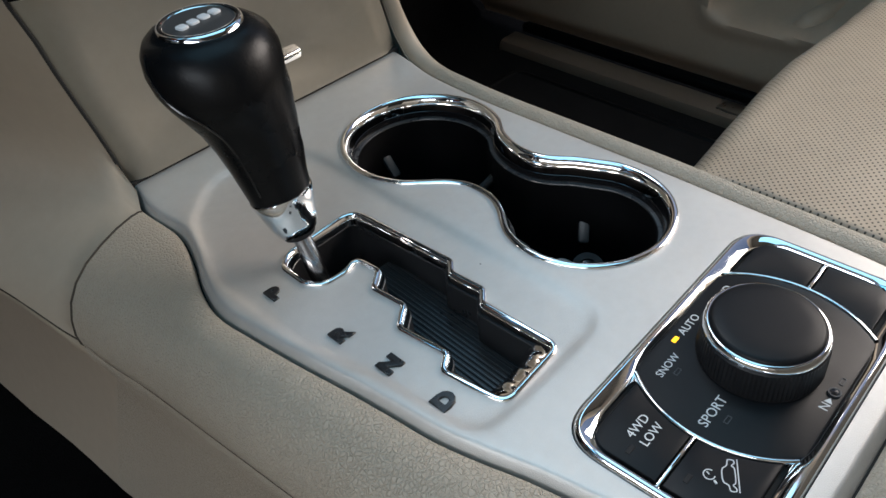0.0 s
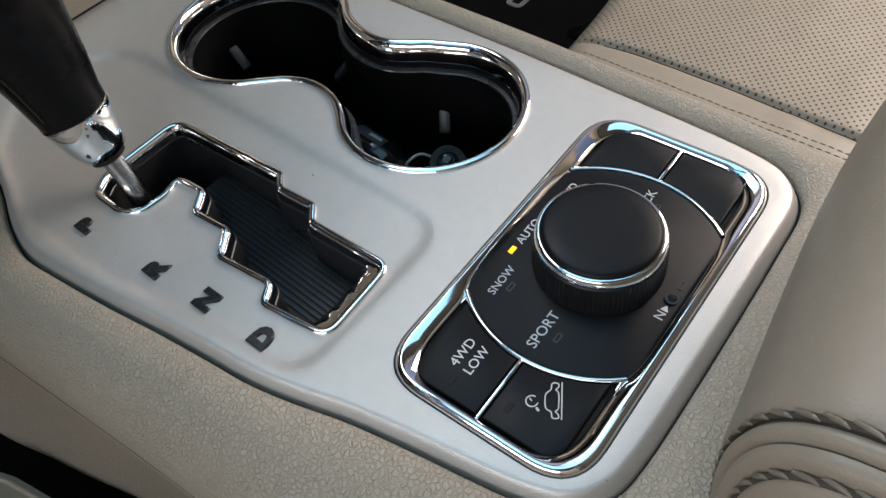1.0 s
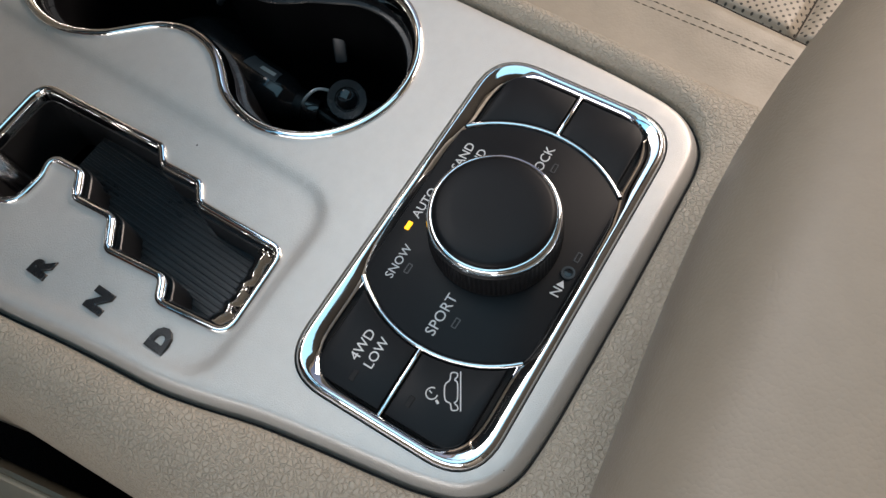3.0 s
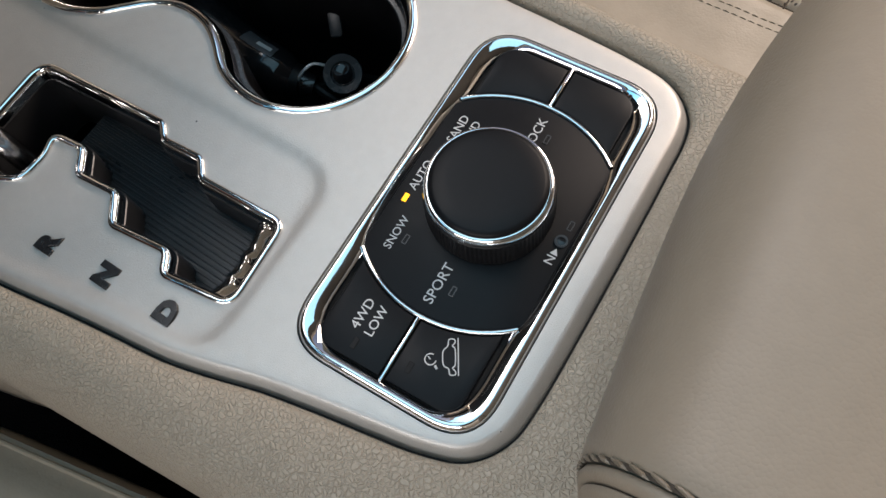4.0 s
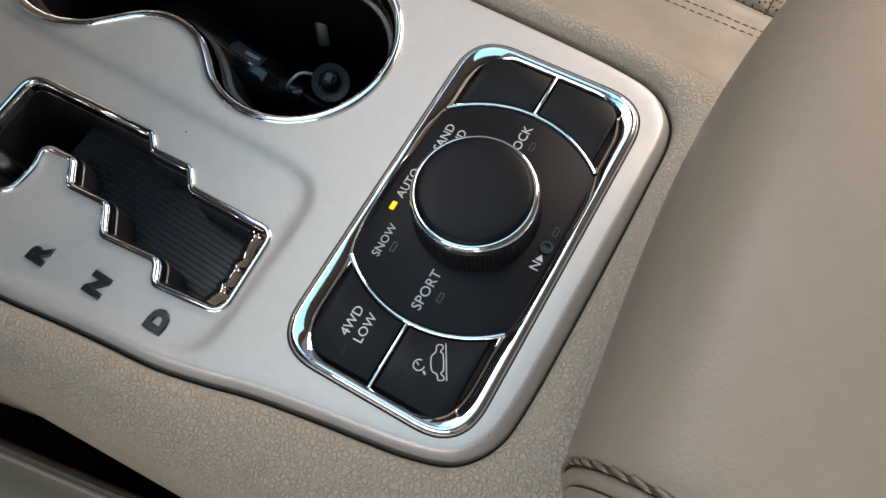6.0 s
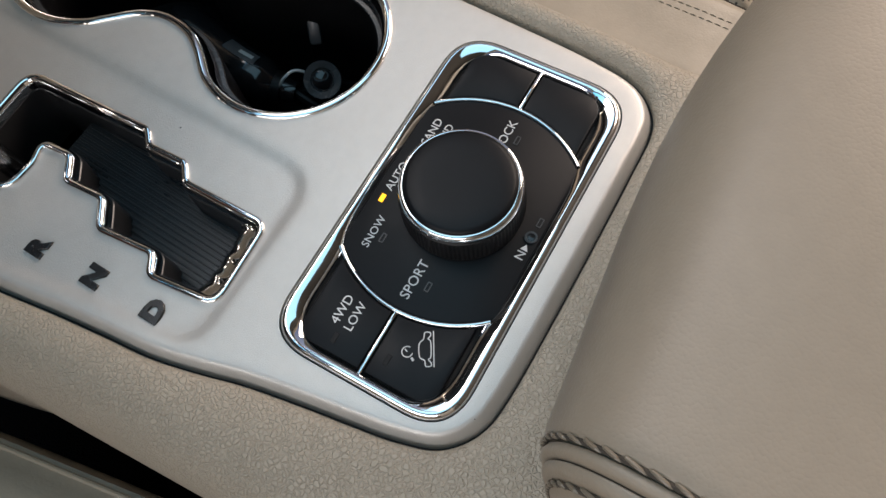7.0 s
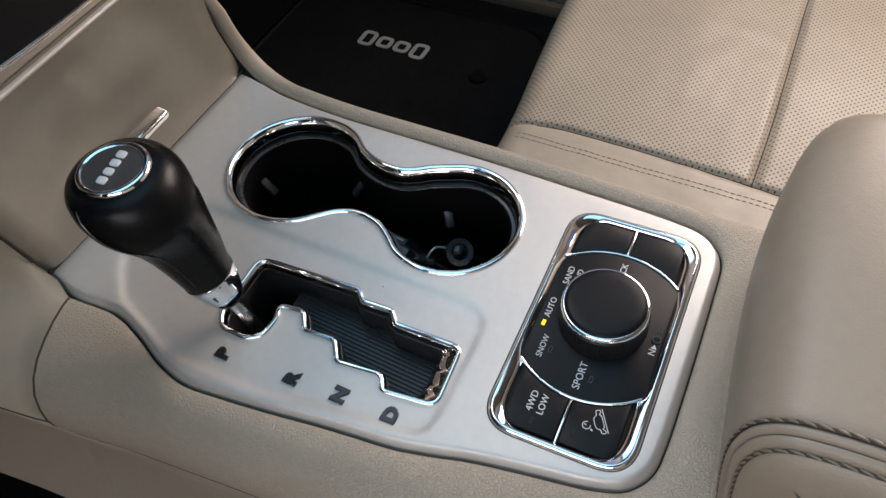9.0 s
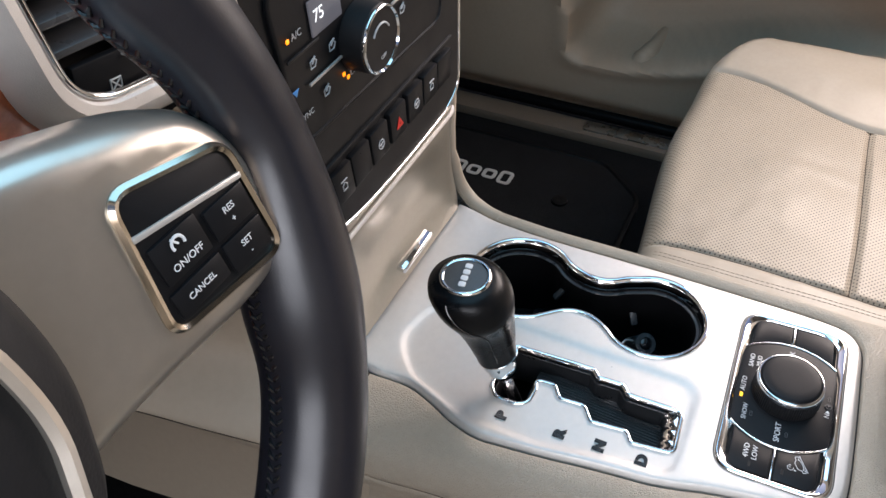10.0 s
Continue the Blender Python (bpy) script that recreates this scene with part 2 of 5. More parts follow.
def perforated(name):
    """Beige leather with a grid of small punched holes."""
    m = grain(vary(material(name, (0.37, 0.308, 0.238), 0.42, spec=0.45), 14, 0.06, 0.07), 0.0016, 0.0001, 0.3, 0.3)
    b = m.node_tree.nodes["Principled BSDF"]
    rot = node(m, "ShaderNodeVectorRotate")
    rot.rotation_type = "Z_AXIS"
    rot.inputs["Angle"].default_value = radians(45)
    wire(m, coords(m), rot.inputs["Vector"])
    div = node(m, "ShaderNodeVectorMath")
    div.operation = "SCALE"
    div.inputs["Scale"].default_value = 1 / 0.0031
    wire(m, rot.outputs[0], div.inputs[0])
    fr = node(m, "ShaderNodeVectorMath")
    fr.operation = "FRACTION"
    wire(m, div.outputs[0], fr.inputs[0])
    sub = node(m, "ShaderNodeVectorMath")
    sub.operation = "SUBTRACT"
    sub.inputs[1].default_value = (0.5, 0.5, 0.0)
    wire(m, fr.outputs[0], sub.inputs[0])
    flat = node(m, "ShaderNodeVectorMath")
    flat.operation = "MULTIPLY"
    flat.inputs[1].default_value = (1, 1, 0)
    wire(m, sub.outputs[0], flat.inputs[0])
    ln = node(m, "ShaderNodeVectorMath")
    ln.operation = "LENGTH"
    wire(m, flat.outputs[0], ln.inputs[0])
    hole = node(m, "ShaderNodeMapRange")
    hole.inputs["From Min"].default_value, hole.inputs["From Max"].default_value = 0.17, 0.25
    wire(m, ln.outputs["Value"], hole.inputs["Value"])
    mix = m.node_tree.nodes.new("ShaderNodeMix")
    mix.data_type = "RGBA"
    mix.inputs["A"].default_value = (0.05, 0.04, 0.03, 1)
    wire(m, b.inputs["Base Color"].links[0].from_socket, mix.inputs["B"])
    wire(m, hole.outputs[0], mix.inputs["Factor"])
    wire(m, mix.outputs["Result"], b.inputs["Base Color"])
    return bump(m, hole.outputs[0], 0.6, 0.0006)


beige_perforated = perforated("beige_perforated_leather")


# ---- building helpers ----
from mathutils.geometry import delaunay_2d_cdt


def finish(name, bm, mat, parent=None, label="", angle=35):
    me = bpy.data.meshes.new(name)
    bmesh.ops.recalc_face_normals(bm, faces=bm.faces)
    bm.to_mesh(me)
    bm.free()
    me.shade_smooth()
    me.set_sharp_from_angle(angle=radians(75 if mat is chrome else angle))
    me.materials.append(mat)
    ob = new(name, me)
    if parent:
        ob.parent = parent
    if label:
        ob["label"] = label
    return ob


part = finish


def thing(name, label, category, at=(0, 0, 0), group="", kind=""):
    ob = new(name)
    ob.empty_display_size = 0.02
    ob.location = at
    return tagged(ob, label, category, group, kind)


def under(ob, parent):
    """Parent ob without moving it, for a parent that stands away from the origin."""
    ob.parent = parent
    ob.matrix_parent_inverse = Matrix.Translation(parent.location).inverted()
    return ob


def catmull(pts, n=8, closed=True):
    pts = [Vector(p) for p in pts]
    k, out = len(pts), []
    for i in range(k if closed else k - 1):
        if closed:
            a, b, c, d = pts[i - 1], pts[i], pts[(i + 1) % k], pts[(i + 2) % k]
        else:
            a, b, c, d = pts[max(i - 1, 0)], pts[i], pts[i + 1], pts[min(i + 2, k - 1)]
        for j in range(n):
            t = j / n
            out.append(0.5 * ((2 * b) + (c - a) * t + (2 * a - 5 * b + 4 * c - d) * t * t + (3 * b - a - 3 * c + d) * t ** 3))
    if not closed:
        out.append(pts[-1])
    return out


def round_poly(pts, radius, seg=6):
    """A closed polygon with rounded corners; radius is one number or one for each corner."""
    k, out = len(pts), []
    for i in range(k):
        r = radius[i] if isinstance(radius, (list, tuple)) else radius
        p, a, b = Vector(pts[i]), Vector(pts[i - 1]), Vector(pts[(i + 1) % k])
        u, v = (a - p).normalized(), (b - p).normalized()
        ang = max(u.angle(v), 0.05)
        d = min(r / math.tan(ang / 2), 0.48 * (a - p).length, 0.48 * (b - p).length)
        for j in range(seg + 1):
            t = j / seg
            out.append((1 - t) ** 2 * (p + u * d) + 2 * t * (1 - t) * p + t * t * (p + v * d))
    clean = []
    for p in out:
        if not clean or (p - clean[-1]).length > 1e-5:
            clean.append(p)
    return clean


def subdivide(loop, step):
    out = []
    for i, p in enumerate(loop):
        q = loop[(i + 1) % len(loop)]
        n = max(1, int((q - p).length / step))
        out += [p.lerp(q, j / n) for j in range(n)]
    return out


def area2(loop):
    return sum(loop[i - 1].x * p.y - p.x * loop[i - 1].y for i, p in enumerate(loop))


def offset(loop, d):
    """A closed 2D loop moved outward by d."""
    s = 1 if area2(loop) > 0 else -1
    out = []
    for i, p in enumerate(loop):
        a, b = loop[i - 1], loop[(i + 1) % len(loop)]
        e1, e2 = (p - a).normalized(), (b - p).normalized()
        n1, n2 = Vector((e1.y, -e1.x)), Vector((e2.y, -e2.x))
        n = (n1 + n2).normalized()
        out.append(p + n * (s * d / max(0.5, n.dot(n1))))
    return out


def skin(bm, rings, closed=True, close_rings=False):
    """Quads between rings of vertices."""
    k = len(rings[0])
    pairs = [(rings[i], rings[i + 1]) for i in range(len(rings) - 1)]
    if close_rings:
        pairs.append((rings[-1], rings[0]))
    for a, b in pairs:
        for i in range(k if closed else k - 1):
            j = (i + 1) % k
            try:
                bm.faces.new((a[i], a[j], b[j], b[i]))
            except ValueError:
                pass


def sweep(bm, loop, profile, z=0.0, close_rings=False, cap=False):
    """A closed 2D loop swept with a profile of (outward offset, height)."""
    rings = []
    for d, h in profile:
        rings.append([bm.verts.new((p.x, p.y, z + h)) for p in offset(loop, d)])
    skin(bm, rings, True, close_rings)
    if cap:
        bm.faces.new(rings[-1])
    return rings


def tube(bm, pts, radius, seg=10, closed=False, cap=True):
    """A round bar along 3D points; radius is a number or one for each point."""
    pts = [Vector(p) for p in pts]
    rings, ref = [], None
    for i, p in enumerate(pts):
        if closed:
            t = pts[(i + 1) % len(pts)] - pts[i - 1]
        else:
            t = pts[min(i + 1, len(pts) - 1)] - pts[max(i - 1, 0)]
        t.normalize()
        if ref is None:
            ref = t.orthogonal().normalized()
        ref = (ref - t * ref.dot(t)).normalized()
        w = t.cross(ref)
        r = radius[i] if isinstance(radius, (list, tuple)) else radius
        rings.append([bm.verts.new(p + r * (math.cos(2 * math.pi * j / seg) * ref + math.sin(2 * math.pi * j / seg) * w)) for j in range(seg)])
    skin(bm, rings, True, closed)
    if cap and not closed:
        bm.faces.new(rings[0]), bm.faces.new(rings[-1])
    return rings


def revolve(bm, profile, m=None, seg=48, cap=True):
    """A turned solid from (radius, height) pairs, closed on the axis at both ends."""
    m = m or Matrix()
    rings = []
    for r, h in profile:
        rings.append([bm.verts.new(m @ Vector((r * math.cos(2 * math.pi * i / seg), r * math.sin(2 * math.pi * i / seg), h))) for i in range(seg)])
    skin(bm, rings)
    if cap and profile[0][0] > 1e-5:
        bm.faces.new(rings[0])
    if cap and profile[-1][0] > 1e-5:
        bm.faces.new(rings[-1])


def box(bm, size, m=None, bevel=0.0, seg=2):
    r = bmesh.ops.create_cube(bm, size=1.0, matrix=(m or Matrix()) @ Matrix.Diagonal((*size, 1)))
    if bevel:
        edges = {e for v in r["verts"] for e in v.link_edges}
        bmesh.ops.bevel(bm, geom=list(edges), offset=bevel, segments=seg, profile=0.5, affect="EDGES")


def slab(bm, loop, z0, z1, edge=0.0004):
    """A flat piece of a 2D outline with eased top edges."""
    rings = sweep(bm, loop, [(0, z0), (0, z1 - edge), (-edge * 0.35, z1 - edge * 0.3), (-edge, z1)], cap=True)
    return rings


def lettering(name, text, size, m, mat, parent, depth=0.0002, bold=0.0, label="", width=0.0, soft=0.0):
    """Raised letters from the built-in font, centred at the pose m."""
    cu = bpy.data.curves.new(name, "FONT")
    cu.body, cu.size, cu.extrude, cu.offset = text, size, depth, bold
    cu.align_x, cu.align_y, cu.resolution_u = "CENTER", "CENTER", 3
    cu.bevel_depth, cu.bevel_resolution = soft, 1
    tmp = bpy.data.objects.new(name, cu)
    me = bpy.data.meshes.new_from_object(tmp)
    bpy.data.objects.remove(tmp)
    bpy.data.curves.remove(cu)
    me.name = name
    if width:
        xs = [v.co.x for v in me.vertices]
        k = width / (max(xs) - min(xs))
        me.transform(Matrix.Diagonal((k, k, 1, 1)))
    me.transform(m)
    me.materials.clear()
    me.materials.append(mat)
    ob = new(name, me)
    ob.parent = parent
    if label:
        ob["label"] = label
    return ob


def mm(*pts):
    return [Vector((x / 1000, y / 1000)) for x, y in pts]


def smooth(a, b, x):
    t = min(1.0, max(0.0, (x - a) / (b - a)))
    return t * t * (3 - 2 * t)


def inside(loop, x, y):
    c = False
    for i, p in enumerate(loop):
        q = loop[i - 1]
        if (p.y > y) != (q.y > y) and x < (q.x - p.x) * (y - p.y) / (q.y - p.y) + p.x:
            c = not c
    return c


def dist(loop, x, y):
    best, v = 9.0, Vector((x, y))
    for i, p in enumerate(loop):
        q = loop[i - 1]
        d = q - p
        t = min(1, max(0, (v - p).dot(d) / max(d.length_squared, 1e-12)))
        best = min(best, (p + d * t - v).length)
    return best


# ---- plan of the console top (millimetres, flat at z = 0) ----
EDGE = [(-92.5, 246), (-90.5, 223), (-95.5, 204), (-103, 185), (-107.3, 166), (-105.6, 146), (-102, 120), (-98.3, 98), (-95.6, 79), (-93.2, 61), (-89.3, 45), (-84.3, 28), (-80, 8),
        (-77, -8), (-74, -22), (-69, -34.5), (-59, -42), (-45, -44), (-15, -43.5), (15, -42.4), (40, -41.2), (57, -40), (66, -36), (72.5, -27), (75, -12), (76, 10), (76.5, 45),
        (77, 88), (76.5, 135), (76, 185), (78, 225)]
PANEL = catmull(mm((-89.5, 271), *EDGE, (81.5, 249), (84.5, 271)), 6, False)
PANEL = PANEL + [Vector((0.0845 - 0.174 * i / 20, 0.2710)) for i in range(1, 20)]
C1, R1, C2, R2 = (28.5, 190.5), 39.5, (30.5, 93), 36.5
CUP = catmull(mm(*[(C1[0] + R1 * math.cos(radians(a)), C1[1] + R1 * math.sin(radians(a))) for a in range(-48, 230, 20)],
                 (1.5, 161.5), (8.6, 153), (12.3, 145), (12.9, 137), (10.8, 128),
                 *[(C2[0] + R2 * math.cos(radians(a)), C2[1] + R2 * math.sin(radians(a))) for a in range(132, 410, 20)],
                 (57.6, 120.5), (53.2, 127), (50.0, 134), (49.2, 142), (50.6, 151)), 5)
GATE = round_poly(mm((-31.6, 173.5), (-68, 172.5), (-75.8, 167), (-75.9, 152), (-71.5, 144.6), (-60, 143.8), (-52.8, 146.6), (-51.8, 134.5), (-60.2, 128.3), (-58.8, 112.2), (-68.3, 105), (-65.7, 82.6), (-72.6, 78.3), (-69, 51.8),
                     (-37.2, 54.4), (-38.3, 89.2), (-32.4, 94.6), (-33.3, 110.6), (-28.4, 115.6)), [0.008, 0.012, 0.007, 0.008, 0.008, 0.012, 0.0028, 0.0035, 0.0042, 0.0036, 0.0042, 0.0034, 0.0044, 0.0062, 0.0055, 0.0032, 0.0038, 0.0032, 0.0042], 7)
GATE = subdivide(GATE, 0.003)
BZ = Matrix.Translation((-0.002, 0.0008, 0)) @ Matrix.Rotation(radians(2.2), 4, "Z")


def bz(pts):
    return [(BZ @ Vector((p.x, p.y, 0))).to_2d() for p in pts]


BEZEL_OUT_L = subdivide(round_poly(mm((-65.3, -33.6), (65, -33.6), (65, 33.6), (-65.3, 33.6)), 0.016, 10), 0.006)
BEZEL_OUT = bz(BEZEL_OUT_L)
DISH = round_poly(mm((-14.2, 49.5), (-14.2, 236), (-60, 246), (-84, 223), (-99, 180), (-97, 128), (-89, 90), (-84.5, 49)), [0.016, 0.03, 0.03, 0.03, 0.03, 0.03, 0.03, 0.013], 8)


def panel_height(x, y):
    """The top is dished a little round the gate and lifts towards the dashboard."""
    d = dist(DISH, x, y)
    d = d if inside(DISH, x, y) else -d
    z = -0.0015 * smooth(-0.0030, 0.0042, d)
    return z + 0.0025 * smooth(0.23, 0.266, y)


# ---- console ----
console = thing("center_console", "car centre console with satin silver top panel and beige grained sides", "console", kind="structure")


def build_panel():
    outer = [offset(PANEL, -d) for d in (0.0, 0.0006, 0.0014, 0.0022, 0.0029, 0.0036, 0.0046)]
    drop = [-0.0064, -0.0046, -0.0030, -0.0017, -0.0007, -0.0002, 0.0]
    verts, edges, zs = [], [], []
    for ring, h in zip(outer, drop):
        s = len(verts)
        verts += ring
        zs += [h] * len(ring)
        edges += [(s + i, s + (i + 1) % len(ring)) for i in range(len(ring))]
    holes = [offset(CUP, -0.0008), offset(GATE, -0.0004), offset(BEZEL_OUT, 0.0004)]
    for ring in holes:
        s = len(verts)
        verts += ring
        zs += [0.0] * len(ring)
        edges += [(s + i, s + (i + 1) % len(ring)) for i in range(len(ring))]
    for i in range(66):
        for j in range(110):
            x, y = -0.115 + i * 0.003, -0.05 + j * 0.003
            if inside(outer[-1], x, y) and dist(outer[-1], x, y) > 0.0015 and not any(inside(h, x, y) or dist(h, x, y) < 0.001 for h in holes):
                verts.append(Vector((x, y)))
                zs.append(0.0)
    for out in (0.0016, 0.0006, -0.0005, -0.0015, -0.0026):
        for p in subdivide(offset(DISH, out), 0.0022):
            if inside(outer[-1], p.x, p.y) and dist(outer[-1], p.x, p.y) > 0.001 and not any(inside(h, p.x, p.y) or dist(h, p.x, p.y) < 0.001 for h in holes):
                verts.append(p)
                zs.append(0.0)
    vo, eo, fo, vi, ei, fi = delaunay_2d_cdt(verts, edges, [], 0, 1e-7)
    bm = bmesh.new()
    made = []
    for p, src in zip(vo, vi):
        h = zs[src[0]] if src else 0.0
        made.append(bm.verts.new((p.x, p.y, h + panel_height(p.x, p.y))))
    for f in fo:
        c = sum((vo[i] for i in f), Vector((0, 0))) / len(f)
        if inside(PANEL, c.x, c.y) and not any(inside(h, c.x, c.y) for h in holes):
            bm.faces.new([made[i] for i in f])
    rim = [e for e in bm.edges if len(e.link_faces) == 1]
    r = bmesh.ops.extrude_edge_only(bm, edges=rim)
    for v in r["geom"]:
        if isinstance(v, bmesh.types.BMVert):
            v.co.z -= 0.004
    loose = [v for v in bm.verts if not v.link_faces]
    bmesh.ops.delete(bm, geom=loose, context="VERTS")
    return part("trim_panel", bm, silver, console, "satin silver painted panel with a few fine scratches", 40)


build_panel()


def bulge(y):
    """How far the padding stands out on the driver's side."""
    return -0.123 - 0.095 * (min(0.1, max(-0.03, y)) - 0.04) - 0.11 * max(0.0, y - 0.1)


def console_side():
    """The padded beige skin round the panel: broad and bulging on the driver's side, a narrow rim on the other."""
    path = catmull(mm((-92.2, 247.5), *EDGE[1:], (80, 240)), 6, False)
    driver = [(0, -7), (0.7, -7), (0.9, -3.4), (1.6, -2.2), (3, -1.6), (6, -1.5), (12, -2.8), (18, -5.5), (24, -9.5), (29, -14.5), (33, -20.5), (35.5, -27), (36.8, -33), (36.9, -36.0), (36.2, -36.8), (37.0, -37.6), (36.6, -46), (29, -63), (32, -125)]
    rear = [(0, -7), (0.7, -7), (0.9, -3.6), (1.6, -2.6), (3, -2.0), (6, -1.2), (11, -0.7), (20, -1.6), (27, -2), (33, -2.4), (38, -3), (41, -4), (44, -6), (48, -9), (52, -14), (55, -20), (58, -40), (60, -80), (60, -140)]
    passenger = [(0, -7), (0.7, -7), (0.9, -3.6), (1.6, -2.4), (2.5, -1.5), (4, -0.6), (6, 0.1), (8, 0), (9.6, -1.2), (10.8, -2.8), (11.5, -5), (12, -9), (12.5, -16), (13, -30), (13.5, -50), (14, -80), (14.5, -100), (15, -120), (15, -140)]
    bm = bmesh.new()
    rings = []
    for i, p in enumerate(path):
        a, b = path[max(i - 1, 0)], path[min(i + 1, len(path) - 1)]
        t = (b - a).normalized()
        n = Vector((t.y, -t.x))
        rear_w = smooth(0.45, 0.97, -n.y)
        shares = (1 - rear_w, rear_w, 0) if p.x < 0 else (0, rear_w, 1 - rear_w)
        ring = []
        for k in range(len(driver)):
            d = sum(s * q[k][0] for s, q in zip(shares, (driver, rear, passenger))) / 1000
            h = sum(s * q[k][1] for s, q in zip(shares, (driver, rear, passenger))) / 1000
            q = p + n * d
            if p.x > 0:
                lim = 0.0855 + 0.00012 * k + 0.004 * smooth(0.06, 0.2, q.y)
                w = smooth(6, 10, k) * smooth(0.15, 0.5, n.x) * smooth(0.05, 0.0, p.y)
                q.x = min(q.x + (lim - q.x) * w, lim)
            if shares[0] > 0:
                reach = driver[k][0] / 36.8
                straight = Vector((p.x + (bulge(p.y) - p.x) * reach, p.y))
                q = q.lerp(straight, shares[0] * smooth(2, 9, k))
                q.x -= shares[0] * (0.006 * (k == 17) + 0.024 * (k == 18)) * smooth(0.06, 0.25, p.y)
                q.y -= 0.017 * (min(k, 14) / 14) ** 1.6 * (1 - smooth(0, 20, i))
                q.y += 0.0050 * math.sin(math.pi * min(1, k / 13)) * (1 - smooth(0, 14, i))
            ring.append(bm.verts.new((q.x, q.y, h + 0.0025 * smooth(0.23, 0.266, p.y))))
        rings.append(ring)
    skin(bm, rings, False)
    front = [v.co.copy() for v in rings[0][3:15]]
    foot = [v.co.copy() for v in rings[0][15:19]]
    seam_line = [r[14].co.copy() + Vector((-0.0002, 0, 0)) for r in rings if r[14].co.x < -0.09 and r[14].co.y > -0.02]
    padding = part("side_padding", bm, beige_grain, console, "beige grained vinyl padding", 60)
    if sum(f.normal.z for f in padding.data.polygons) < 0:
        padding.data.flip_normals()
    joint = front
    bm = bmesh.new()
    tube(bm, [p + Vector((0, 0.0004, -0.0002)) for p in front], 0.0007, 6)
    part("padding_joint", bm, seam_dark, console, "dark joint in the padding")
    bm = bmesh.new()
    tube(bm, seam_line, 0.0005, 6)
    part("padding_seam", bm, seam_dark, console, "thin seam along the padding")
    bm = bmesh.new()
    sweep(bm, PANEL, [(-0.004, -0.0062), (0.003, -0.0062)])
    part("panel_gap", bm, black_gap, console)
    # carpeted foot of the console
    bm = bmesh.new()
    rings = []
    for y in np.linspace(-0.06, 0.62, 12):
        x = max(bulge(y), -0.132) + 0.006
        rings.append([bm.verts.new((x, y, -0.120)), bm.verts.new((x + 0.002, y, -0.352)), bm.verts.new((0.092, y, -0.352)), bm.verts.new((0.091, y, -0.135))])
    skin(bm, rings, False)
    part("carpet_side", bm, carpet, console, "black carpet on the console's foot")
    return joint, foot


JOINT, FOOT = console_side()


# ---- cup holder ----
def build_cups():
    cups = thing("cup_holder", "double black cup holder with a chrome figure-eight rim", "cup holder")
    bm = bmesh.new()
    sweep(bm, CUP, [(0.0012, -0.002), (0.0014, 0.0004), (0.0008, 0.0011), (-0.0004, 0.0014), (-0.0016, 0.0009), (-0.0028, -0.0012), (-0.0036, -0.0042), (-0.0038, -0.0075)])
    part("chrome_rim", bm, chrome, cups)
    bm = bmesh.new()
    sweep(bm, CUP, [(-0.0036, -0.0066), (-0.0040, -0.0068), (-0.0043, -0.0105)])
    part("upper_wall", bm, black_gloss, cups)
    # lip coloured greyer than the insert, standing for light it reflects
    bm = bmesh.new()
    sweep(bm, CUP, [(-0.0042, -0.0100), (-0.0058, -0.0102), (-0.0062, -0.0110)])
    part("rubber_lip", bm, lip_rubber, cups, "lip of the rubber insert, greyed for its sheen")
    bm = bmesh.new()
    sweep(bm, CUP, [(-0.0062, -0.0108), (-0.0066, -0.045), (-0.0080, -0.072), (-0.0100, -0.0745)], cap=True)
    part("rubber_insert", bm, black_rubber, cups)
    for (cx, cy), r in ((C1, 25), (C2, 23)):
        bm = bmesh.new()
        loop = [Vector(((cx + r * math.cos(a / 24 * math.pi)) / 1000, (cy + r * math.sin(a / 24 * math.pi)) / 1000)) for a in range(48)]
        sweep(bm, loop, [(0.0012, -0.0745), (0.001, -0.0730), (-0.001, -0.0730), (-0.0012, -0.0745)])
        part("floor_ring", bm, black_rubber, cups)
    for x, y, tz in ((55.3, 111.0, -33), (50.2, 165.8, -27), (30.5, 222.2, -30)):
        v = Vector((x / 1000, y / 1000))
        bm = bmesh.new()
        c = Vector((0.030, (93 if y < 140 else 190) / 1000))
        d = (c - v).normalized()
        m = Matrix.Translation((v.x, v.y, tz / 1000)) @ Matrix.Rotation(math.atan2(d.y, d.x), 4, "Z") @ Matrix.Rotation(radians(-42), 4, "Y") @ Matrix.Translation((0, 0, 0.003))
        box(bm, (0.003, 0.0054, 0.023), m, 0.0012)
        part("grip_tab", bm, rubber_edge, cups, "grey rubber grip tab")


build_cups()


